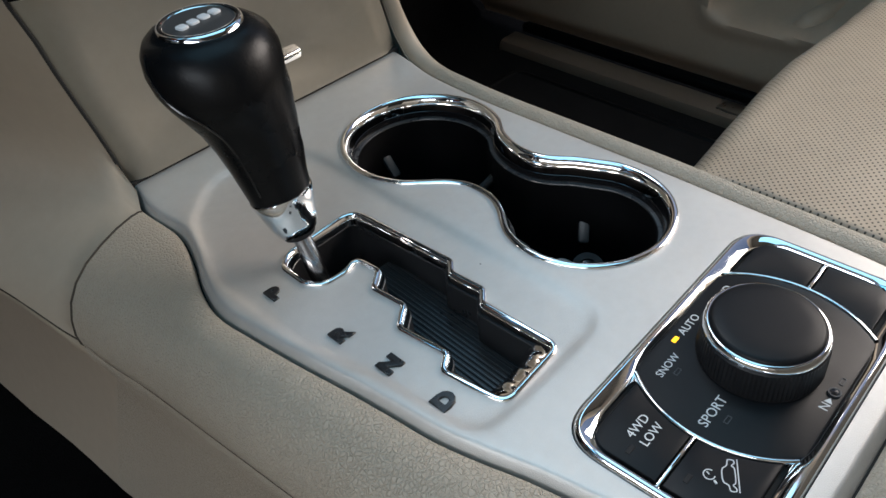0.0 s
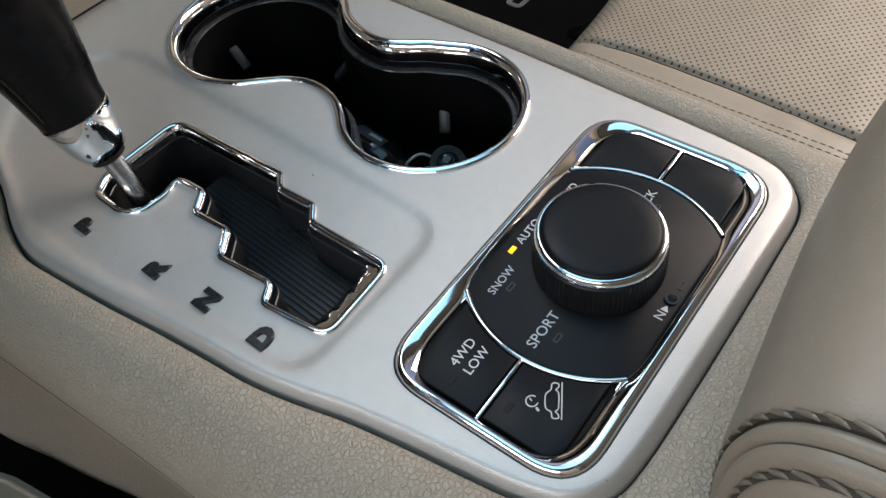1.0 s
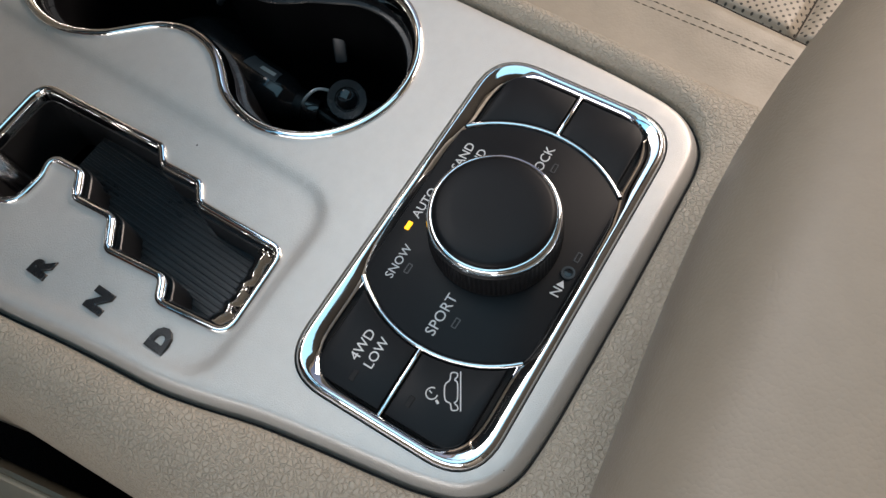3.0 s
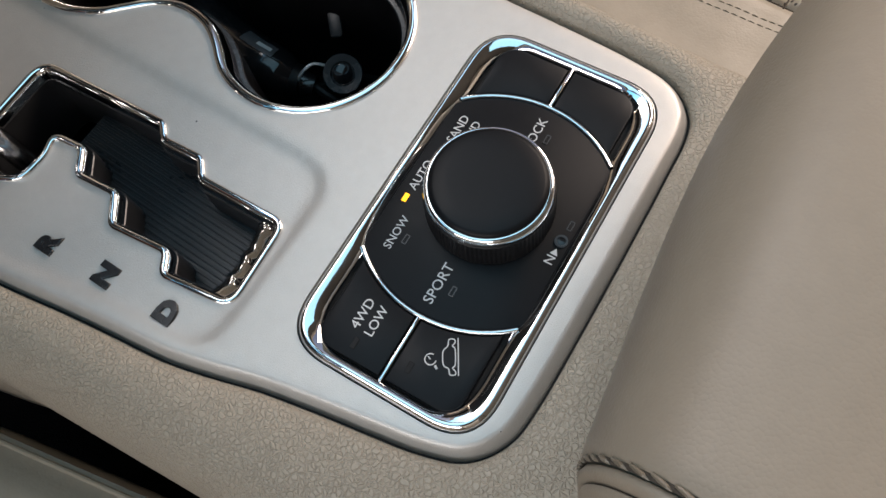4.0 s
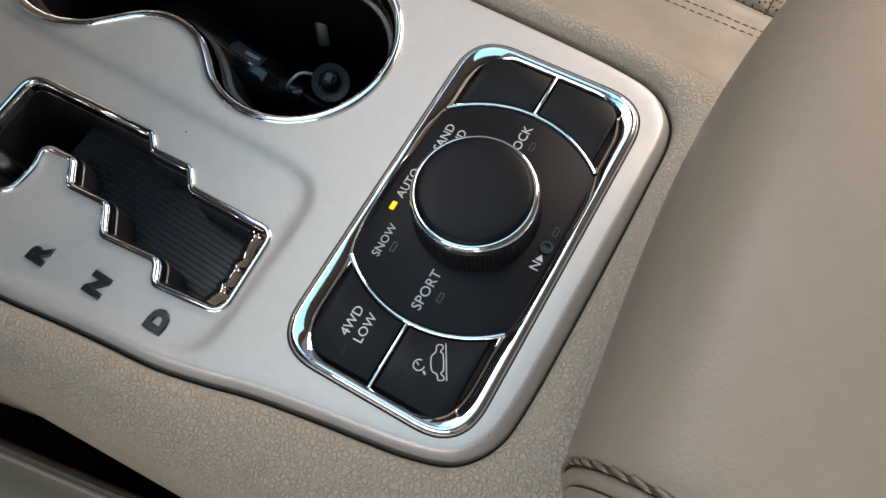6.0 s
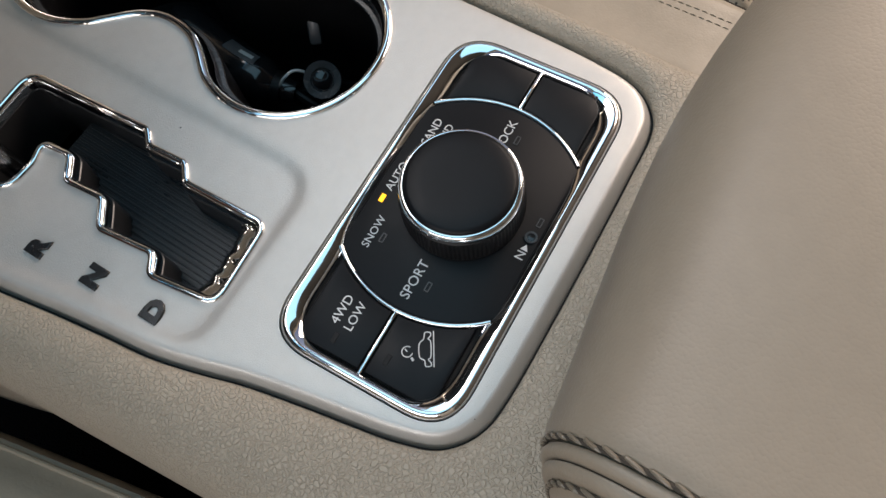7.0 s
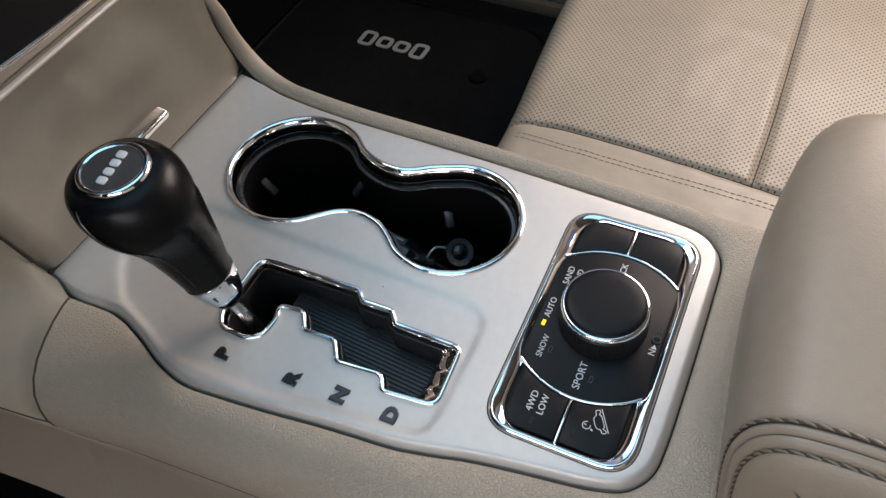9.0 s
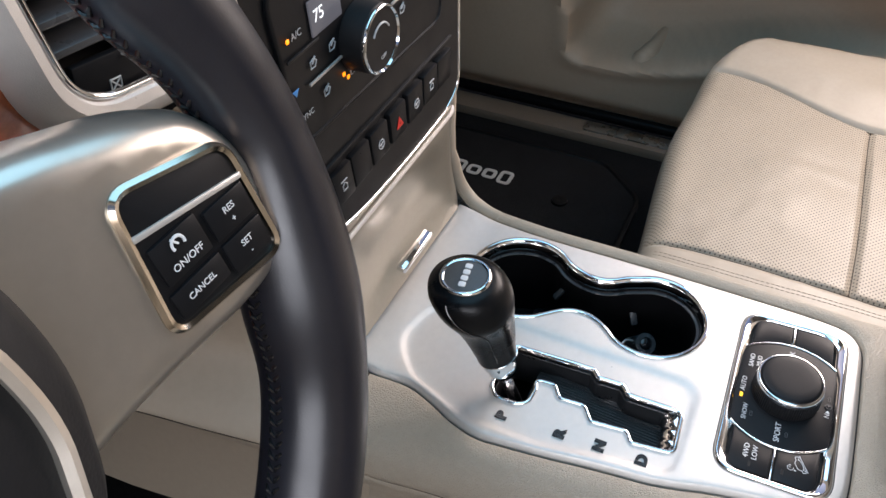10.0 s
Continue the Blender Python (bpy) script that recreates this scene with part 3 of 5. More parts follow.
def build_charger():
    ch = thing("charger_cable", "black car charger and cable lying in the cup holder", "charger", (0.02, 0.09, -0.07))
    bm = bmesh.new()
    m = look((0.037, 0.095, -0.0390), (0.037 - 0.13, 0.095 - 0.15, 0.22)).to_3x3().to_4x4()
    m = Matrix.Translation((0.0370, 0.0950, -0.0395)) @ m @ Matrix.Rotation(math.pi, 4, "X")
    revolve(bm, [(0.004, -0.03), (0.0065, -0.028), (0.0076, -0.004), (0.0082, -0.001), (0.0079, 0.0004), (0.0050, 0.0004), (0.0046, -0.0010), (0.0042, -0.0010)], m, 32)
    under(part("plug_body", bm, lip_rubber), ch)
    bm = bmesh.new()
    revolve(bm, [(0.0043, -0.0010), (0.0041, 0.0004), (0.003, 0.0011), (0.0, 0.0014)], m, 32)
    under(part("plug_button", bm, black_gloss), ch)
    bm = bmesh.new()
    axis = catmull([(0.038, 0.182, -0.054), (0.0335, 0.162, -0.052), (0.0298, 0.146, -0.0505), (0.0282, 0.134, -0.050), (0.0285, 0.124, -0.0505), (0.0300, 0.116, -0.0515), (0.032, 0.109, -0.0525)], 6, False)
    size = [(0, 0.009), (3, 0.0108), (12, 0.0116), (20, 0.0114), (24, 0.0104), (28, 0.0074), (31, 0.0055), (36, 0.0046)]
    tube(bm, axis, [float(np.interp(k, [q[0] for q in size], [q[1] for q in size])) for k in range(37)], 28)
    under(part("charger_body", bm, black_gloss), ch)
    bm = bmesh.new()
    tube(bm, [axis[k] for k in range(28, 32)], 0.0074, 24)
    under(part("charger_collar", bm, black_rubber), ch)
    # the sticker bends round the body
    bm = bmesh.new()
    rings = []
    for k in range(13, 23):
        t = (axis[k + 1] - axis[k - 1]).normalized()
        s = t.cross(Vector((0, 0, 1))).normalized()
        u = s.cross(t)
        r = float(np.interp(k, [q[0] for q in size], [q[1] for q in size])) + 0.0002
        rings.append([bm.verts.new(axis[k] + r * (math.sin(a) * s + math.cos(a) * u)) for a in np.linspace(-0.55, -0.02, 8)])
    skin(bm, rings, False)
    under(part("sticker", bm, dark_sticker, None, "dark grey sticker"), ch)
    bm = bmesh.new()
    rings = []
    for k in range(17, 22):
        t = (axis[k + 1] - axis[k - 1]).normalized()
        s = t.cross(Vector((0, 0, 1))).normalized()
        u = s.cross(t)
        r = float(np.interp(k, [q[0] for q in size], [q[1] for q in size])) + 0.0004
        rings.append([bm.verts.new(axis[k] + r * (math.sin(a) * s + math.cos(a) * u)) for a in (-0.36, -0.28, -0.2)])
    skin(bm, rings, False)
    under(part("sticker_bar", bm, grey_print), ch)
    bm = bmesh.new()
    tube(bm, catmull([(0.0285, 0.1125, -0.049), (0.0275, 0.1115, -0.0425), (0.0310, 0.1105, -0.040), (0.0355, 0.1085, -0.040), (0.0390, 0.103, -0.043)], 8, False), 0.0007, 8)
    under(part("wire_loop", bm, cable_metal), ch)
    bm = bmesh.new()
    tube(bm, catmull([(0.0320, 0.110, -0.0525), (0.032, 0.100, -0.055), (0.036, 0.088, -0.060), (0.048, 0.080, -0.066), (0.056, 0.092, -0.069), (0.050, 0.112, -0.070), (0.036, 0.118, -0.069)], 8, False), 0.0022, 10)
    under(part("cable", bm, black_rubber), ch)


build_charger()


# ---- shift gate ----
def build_gate():
    gate = thing("shift_gate", "stepped chrome-edged shift gate with a black ribbed cover below", "shift gate")
    z = -0.0012
    bm = bmesh.new()
    sweep(bm, GATE, [(0.0008, z - 0.002), (0.0009, z + 0.0004), (0.0004, z + 0.0010), (-0.0006, z + 0.0012), (-0.0016, z + 0.0006), (-0.0024, z - 0.0014), (-0.0027, z - 0.004)])
    part("chrome_surround", bm, chrome, gate)
    bm = bmesh.new()
    sweep(bm, GATE, [(-0.0026, z - 0.0038), (-0.0030, z - 0.0042), (-0.0034, -0.034)])
    part("slot_wall", bm, slot_black, gate)
    # the ribbed sliding cover, a plate with a rib beside each rib
    bm = bmesh.new()
    box(bm, (0.056, 0.105, 0.002), Matrix.Translation((-0.0535, 0.0985, -0.0205)) @ Matrix.Rotation(radians(2), 4, "X"))
    cover = part("ribbed_cover", bm, slot_black, gate)
    bm = bmesh.new()
    box(bm, (0.0011, 0.104, 0.0008), None, 0.0003, 1)
    me = None
    for i in range(30):
        m = Matrix.Translation((-0.0535, 0.0985, -0.0192)) @ Matrix.Rotation(radians(2), 4, "X") @ Matrix.Rotation(radians(-1), 4, "Z") @ Matrix.Translation(((i - 14.5) * 0.0021, 0, 0))
        if me is None:
            rib = part("rib", bm, slot_black, cover)
            me = rib.data
        else:
            rib = new("rib", me)
            rib.parent = cover
        rib.matrix_basis = m
    # the bright stop at the rear end of the slot
    bm = bmesh.new()
    rings = []
    for k in range(25):
        u = k / 24
        x = -0.0690 + 0.0305 * u
        y = 0.0538 + 0.0018 * u + 0.0035 * (2 * abs(u - 0.5)) ** 4
        w = 0.00028 * math.sin(k * 1.1) + 0.00022 * math.sin(k * 1.9 + 1)
        rings.append([bm.verts.new((x, y + a + w * c, z + 1.2 * w * abs(c))) for a, z, c in ((0.0, -0.0024, 0), (0.0028, -0.0032, 0.3), (0.0052, -0.0044, 1), (0.0072, -0.0060, -0.9), (0.0088, -0.0082, 0.7), (0.0094, -0.016, 0))])
    skin(bm, rings, False)
    part("rear_stop", bm, chrome, gate)
    for ch, x, y in (("P", -87, 156.3), ("R", -84.3, 118.8), ("N", -82, 94), ("D", -81, 68.2)):
        m = Matrix.Translation((x / 1000, y / 1000, panel_height(x / 1000, y / 1000) + 0.0002))
        lettering("letter_" + ch.lower(), ch, 0.0088, m @ Matrix.Diagonal((1.16, 1, 1, 1)), letter_black, gate, 0.0005, 0.0004, "raised black letter " + ch, soft=0.00028)


build_gate()


# ---- gear shifter ----
def build_shifter():
    base = Vector((-0.0635, 0.152, -0.030))
    sh = thing("gear_shifter", "black leather gear lever with chrome collar, standing in park", "gear lever", base)
    neck = Vector((-0.0662, 0.1690, 0.0310))
    top = Vector((-0.0704, 0.1870, 0.0978))
    axis = (top - neck).normalized()
    side = axis.cross(Vector((1, 0, 0))).normalized() * -1
    across = side.cross(axis).normalized()
    m = Matrix((across, side, axis)).transposed().to_4x4()
    m.translation = neck
    L = (top - neck).length

    def slant(x, y, h):
        """The grip swells lower towards the driver and the rear; its cap lies level."""
        f = smooth(0.30, 0.97, h / (L * 1000))
        level = smooth(0.80, 0.97, h / (L * 1000))
        return m @ Vector((x / 1000, y / 1000, (h - ((0.13 - 0.19 * level) * x + (0.58 - 0.31 * level) * y) * f) / 1000))

    def loft(name, rows, mat, seg=40, label="", cap0=True, cap1=True, lift=0.0):
        bm = bmesh.new()
        rings = []
        for h, cx, cy, rx, ry in rows:
            rings.append([bm.verts.new(slant(cx + rx * math.cos(2 * math.pi * i / seg), cy + ry * math.sin(2 * math.pi * i / seg), h)) for i in range(seg)])
        skin(bm, rings)
        if cap0:
            bm.faces.new(rings[0])
        if cap1:
            bm.faces.new(rings[-1])
        return under(part(name, bm, mat, None, label), sh)

    H = L * 1000
    k = H / 76.8
    rows = [(0, 0, 0, 12.3, 12.8), (6, -0.2, 0, 13.0, 13.4), (16, -1.0, 0.2, 14.7, 15.0), (27, -1.3, 0.4, 16.4, 16.8), (37, -1.1, 0.4, 18.4, 18.6), (46, -0.2, 0.3, 20.9, 20.6), (53, 0.9, 0.2, 22.4, 21.8),
            (59, 1.1, 0.2, 23.8, 22.8), (64, 1.0, 0.2, 24.2, 23.0), (68.5, 0.8, 0.2, 23.2, 22.2), (72, 0.5, 0.2, 21.2, 20.6), (74.6, 0.2, 0.2, 18.4, 18.0), (76.0, 0, 0.3, 15.6, 15.2)]
    rows = [(a * k, b, c, d, f) for a, b, c, d, f in rows]
    loft("leather_grip", rows, black_leather, 56)
    loft("cap_ring", [(H - 1.4, 0, 0.3, 15.0, 14.6), (H + 0.3, 0, 0.3, 14.8, 14.4), (H + 1.0, 0, 0.3, 14.0, 13.6), (H + 1.0, 0, 0.3, 12.9, 12.5), (H + 0.2, 0, 0.3, 12.2, 11.8)], chrome, 64, cap0=False, cap1=False)
    loft("cap", [(H - 1, 0, 0.3, 12.8, 12.4), (H + 0.4, 0, 0.3, 12.6, 12.2), (H + 0.7, 0, 0.3, 8, 8), (H + 0.8, 0, 0.3, 2, 2)], cap_grey, 56, "dark grey metallic cap")
    # the maker's emblem as plain bars
    for k in range(4):
        bm = bmesh.new()
        loop = round_poly(mm((-1.8, -2.1), (1.8, -2.1), (1.8, 2.1), (-1.8, 2.1)), 0.0012, 4)
        slab(bm, [Vector((p.x - 0.0072 + 0.0048 * k, p.y)) for p in loop], 0, 0.0008, 0.0003)
        bmesh.ops.transform(bm, matrix=m @ Matrix.Translation((0, 0.0005, (H + 0.6) / 1000)) @ Matrix.Rotation(radians(-15.1), 4, "X") @ Matrix.Rotation(radians(-3.4), 4, "Y") @ Matrix.Rotation(radians(8), 4, "Z"), verts=bm.verts)
        under(part("emblem_bar", bm, white_print, None, "pale raised mark"), sh)
    loft("collar", [(-18, 0, -0.6, 7.2, 7.4), (-17.4, 0, -0.6, 8.4, 8.6), (-13, 0, -0.4, 10.0, 10.2), (-6, 0, -0.2, 11.6, 12.0), (-0.6, 0, 0, 12.7, 13.2), (0.4, 0, 0, 12.7, 13.2), (0.6, 0, 0, 12.0, 12.4)], chrome, 48)
    loft("collar_sleeve", [(-20.5, 0, -0.6, 5.8, 6.0), (-20, 0, -0.6, 6.6, 6.8), (-17, 0, -0.6, 7.0, 7.2)], black_plastic, 32)
    bm = bmesh.new()
    tube(bm, [base, base.lerp(neck, 0.35), m @ Vector((0, -0.0006, -0.030)), m @ Vector((0, -0.0006, -0.0195))], [0.0042, 0.0042, 0.0040, 0.0036], 20)
    under(part("lever_rod", bm, lever_steel), sh)
    # stitched seam along the grip
    bm = bmesh.new()
    pts = []
    for h, cx, cy, rx, ry in rows[1:-2]:
        a = radians(30 - 40 * smooth(46, 66, h))
        pts.append(slant(cx + (rx + 0.05) * math.cos(a), cy + (ry + 0.05) * math.sin(a), h))
    tube(bm, catmull(pts, 5, False), 0.0005, 6)
    under(part("grip_seam", bm, black_gloss), sh)


build_shifter()


# ---- terrain selector ----
def build_selector():
    sel = thing("terrain_selector", "black drive-mode selector panel with round knob and chrome bezel", "control panel")
    wl = lambda pts: bz(pts)
    inner = subdivide(round_poly(mm((-61, -26.5), (60.5, -26.5), (60.5, 26.5), (-61, 26.5)), 0.009, 8), 0.004)
    bm = bmesh.new()
    k = len(BEZEL_OUT_L)
    from_out = [(0.0, -0.003), (0.0, -0.0004), (-0.0003, 0.0003), (-0.0009, 0.0010), (-0.0015, 0.00145), (-0.0020, 0.0016), (-0.0024, 0.00155)]
    rings = []
    for d, h in from_out:
        rings.append([bm.verts.new((p.x, p.y, h)) for p in wl(offset(BEZEL_OUT_L, d))])
    skin(bm, rings)
    # from the crest down to the inner opening
    m_in = []
    for p in BEZEL_OUT_L:
        wide = (1 - smooth(0.026, 0.031, abs(p.x - 0.0026)))
        m_in.append(Vector((max(-0.0612, min(0.0607, p.x * 60.9 / 65.1)), p.y * (26.6 + 2.2 * wide) / 33.6)))
    crest = offset(BEZEL_OUT_L, -0.0024)
    prev = rings[-1]
    for t, h in ((0.25, 0.0013), (0.6, 0.0006), (0.93, -0.0001), (1.0, -0.0006), (1.03, -0.0022)):
        ring = [bm.verts.new((*c.lerp(q, t), h)) for c, q in zip(crest, m_in)]
        for v in ring:
            w = bz([Vector((v.co.x, v.co.y))])[0]
            v.co.x, v.co.y = w.x, w.y
        skin(bm, [prev, ring])
        prev = ring
    part("chrome_bezel", bm, chrome, sel)
    bm = bmesh.new()
    sweep(bm, BEZEL_OUT, [(0.0008, -0.0012), (-0.001, -0.0012)])
    part("bezel_gap", bm, black_gap, sel)
    bm = bmesh.new()
    sweep(bm, wl(inner), [(0.001, -0.0026)], cap=True)
    part("back_plate", bm, black_gap, sel)
    # disc between the two arcs
    R, yy = 0.0405, 0.0288
    a0 = math.asin(yy / R)
    DX = 0.0026
    disc = [Vector((DX + R * math.cos(a), R * math.sin(a))) for a in np.linspace(-a0, a0, 24)] + [Vector((DX - R * math.cos(a), R * math.sin(a))) for a in np.linspace(a0, -a0, 24)]
    disc = round_poly([tuple(p) for p in disc], 0.0015, 2)
    bm = bmesh.new()
    slab(bm, wl(disc), -0.0024, 0.0002, 0.0005)
    part("dial_plate", bm, black_soft, sel, "black dial plate with white mode names")
    # chrome arcs and cross bars
    for s in (1, -1):
        bm = bmesh.new()
        arc = [Vector((s * 0.0413 * math.cos(a), 0.0413 * math.sin(a), 0)) for a in np.linspace(-a0 * 0.93, a0 * 0.93, 30)]
        ring = []
        for p in arc:
            n = p.normalized()
            ring.append([bm.verts.new(BZ @ (p + n * d + Vector((DX, 0, h)))) for d, h in ((-0.0008, -0.002), (-0.0007, 0.0005), (0, 0.0009), (0.0007, 0.0005), (0.0008, -0.002))])
        skin(bm, ring, False)
        part("chrome_arc", bm, chrome, sel)
        bm = bmesh.new()
        x0, x1 = (0.0435, 0.061) if s > 0 else (-0.0615, -0.0385)
        box(bm, (x1 - x0, 0.0013, 0.0026), BZ @ Matrix.Translation(((x0 + x1) / 2, 0, -0.0007)), 0.0004)
        part("chrome_bar", bm, chrome, sel)
    # the four buttons
    R2b = 0.0424
    for sx in (-1, 1):
        for sy in (1, -1):
            y0, y1 = 0.0011, 0.0250
            pts = [Vector((DX + sx * math.sqrt(R2b ** 2 - y * y), sy * y)) for y in np.linspace(y0, y1, 10)]
            xr = 0.0600 if sx > 0 else 0.0604
            corner = [Vector((sx * (xr - 0.007 + 0.007 * math.sin(a)), sy * (y1 - 0.007 + 0.007 * math.cos(a)))) for a in np.linspace(0, math.pi / 2, 7)]
            loop = pts + corner + [Vector((sx * xr, sy * y0))]
            bm = bmesh.new()
            slab(bm, wl(loop), -0.0024, 0.0004, 0.0006)
            b = part("push_button", bm, black_soft, sel)
            if sx < 0:
                bm = bmesh.new()
                at = (-0.0556, 0.0126) if sy > 0 else (-0.0538, -0.0057)
                box(bm, (0.0036, 0.0017, 0.0004), BZ @ Matrix.Translation((*at, 0.0004)), 0.00015, 1)
                part("indicator", bm, led_dark, b)
                if sy > 0:
                    lettering("label_4wd", "4WD", 0.005, BZ @ Matrix.Translation((-0.0465, 0.0154, 0.0004)), white_print, b, 0.00008, width=0.0100)
                    lettering("label_low", "LOW", 0.005, BZ @ Matrix.Translation((-0.0467, 0.0104, 0.0004)), white_print, b, 0.00008, width=0.0098)
                else:
                    hill_icon(b)
    # mode names
    for name, text, x, y, wide in (("auto", "AUTO", 2.3, 24.6, 11.4), ("snow", "SNOW", -18.8, 20.8, 12.0), ("sport", "SPORT", -27.0, 0.2, 14.0), ("sand", "SAND", 22.8, 22.6, 10.8), ("mud", "MUD", 23.6, 18.0, 8.6), ("rock", "ROCK", 33.0, -0.8, 12.0), ("n", "N", -4.0, -25.6, 2.7)):
        lettering("label_" + name, text, 0.005, BZ @ Matrix.Translation((x / 1000, y / 1000, 0.0002)), white_print, sel, 0.00008, width=wide / 1000)
    for lit, x, y in ((1, -7.0, 24.8), (0, -19.4, 17.0), (0, -27.2, -4.8), (0, 32.8, -5.1), (0, 9.0, -26.0)):
        bm = bmesh.new()
        if lit:
            box(bm, (0.0030, 0.0016, 0.0005), BZ @ Matrix.Translation((x / 1000, y / 1000, 0.0002)), 0.00015, 1)
            part("indicator", bm, amber, sel, "lit amber indicator")
        else:
            loop = subdivide(round_poly(mm((-1.7, -0.8), (1.7, -0.8), (1.7, 0.8), (-1.7, 0.8)), 0.0003, 2), 0.003)
            bm2 = [Vector((p.x + x / 1000, p.y + y / 1000)) for p in loop]
            sweep(bm, wl(bm2), [(0, 0.0001), (0, 0.0004), (-0.0003, 0.0004), (-0.0003, 0.0001)])
            part("indicator", bm, dark_print, sel, "unlit indicator window")
    bm = bmesh.new()
    revolve(bm, [(0.0021, 0.0), (0.0021, 0.0006), (0.0015, 0.0006), (0.0013, 0.0003)], BZ @ Matrix.Translation((0.0030, -0.0258, 0.0002)), 20)
    part("neutral_button", bm, lip_rubber, sel)
    bm = bmesh.new()
    revolve(bm, [(0.0014, 0.0), (0.0013, 0.0004), (0.0, 0.0005)], BZ @ Matrix.Translation((0.0030, -0.0258, 0.0002)), 20)
    part("button_centre", bm, black_gloss, sel)
    bm = bmesh.new()
    tri = [Vector((-0.0020, -0.0270)), Vector((0.0002, -0.0257)), Vector((-0.0020, -0.0244))]
    slab(bm, wl(tri), 0.0001, 0.0004, 0.0001)
    part("arrow_mark", bm, white_print, sel)
    # knob: ribbed skirt, chrome ring, soft top
    K = BZ @ Matrix.Translation((0.0036, -0.0004, 0.0))
    bm = bmesh.new()
    seg = 180
    rings = []
    for r, h, rib in ((0.0203, 0.0002, 0), (0.0205, 0.001, 0), (0.0206, 0.0016, 1), (0.0203, 0.0110, 1), (0.0202, 0.0122, 0), (0.0196, 0.0128, 0)):
        rings.append([bm.verts.new(K @ Vector(((r + rib * (0.00018 if i % 2 else -0.00018)) * math.cos(2 * math.pi * i / seg), (r + rib * (0.00018 if i % 2 else -0.00018)) * math.sin(2 * math.pi * i / seg), h))) for i in range(seg)])
    skin(bm, rings)
    dial = part("dial_knob", bm, black_plastic, sel, "black ribbed rotary knob", 20)
    bm = bmesh.new()
    revolve(bm, [(0.0196, 0.0122), (0.0200, 0.0128), (0.0200, 0.0138), (0.0196, 0.0148), (0.0190, 0.0158), (0.0182, 0.0156)], K, 96, False)
    part("chrome_ring", bm, chrome, dial)
    bm = bmesh.new()
    revolve(bm, [(0.0186, 0.0146), (0.0184, 0.0158), (0.0178, 0.0166), (0.0165, 0.0171), (0.0120, 0.0174), (0.006, 0.0175), (0.0, 0.0175)], K, 96)
    part("knob_top", bm, black_soft, dial)


def hill_icon(parent):
    """Hill-descent mark: a car in outline on a slope, beside a small dial."""
    T = BZ @ Matrix.Translation((-0.0450, -0.0150, 0.0004)) @ Matrix.Rotation(radians(31), 4, "Z")

    def stroke(name, pts, r=0.00020, closed=False):
        bm = bmesh.new()
        tube(bm, [T @ Vector((x / 1000, y / 1000, 0)) for x, y in pts], r, 6, closed)
        part(name, bm, white_print, parent)

    body = catmull([(-5.2, -1.0, 0), (-5.2, 0.6, 0), (-3.4, 1.0, 0), (-2.2, 2.5, 0), (1.8, 2.6, 0), (3.4, 1.2, 0), (5.4, 0.8, 0), (5.4, -0.8, 0), (4.4, -1.0, 0), (3.4, -0.2, 0), (2.4, -1.0, 0), (-2.2, -1.0, 0), (-3.2, -0.2, 0), (-4.2, -1.0, 0)], 4)
    stroke("icon_car", [(p.x, p.y) for p in body], closed=True)
    stroke("icon_slope", [(-5.6, -1.9), (5.8, -1.9)])
    stroke("icon_dial", [(-0.4 + 1.7 * math.cos(a), 6.3 + 1.7 * math.sin(a)) for a in np.linspace(-0.6, 4.4, 16)])
    stroke("icon_needle", [(-0.4, 6.3), (0.5, 7.0)])
    stroke("icon_arrow", [(-2.4, 5.0), (-3.4, 4.4)], 0.0004)


build_selector()


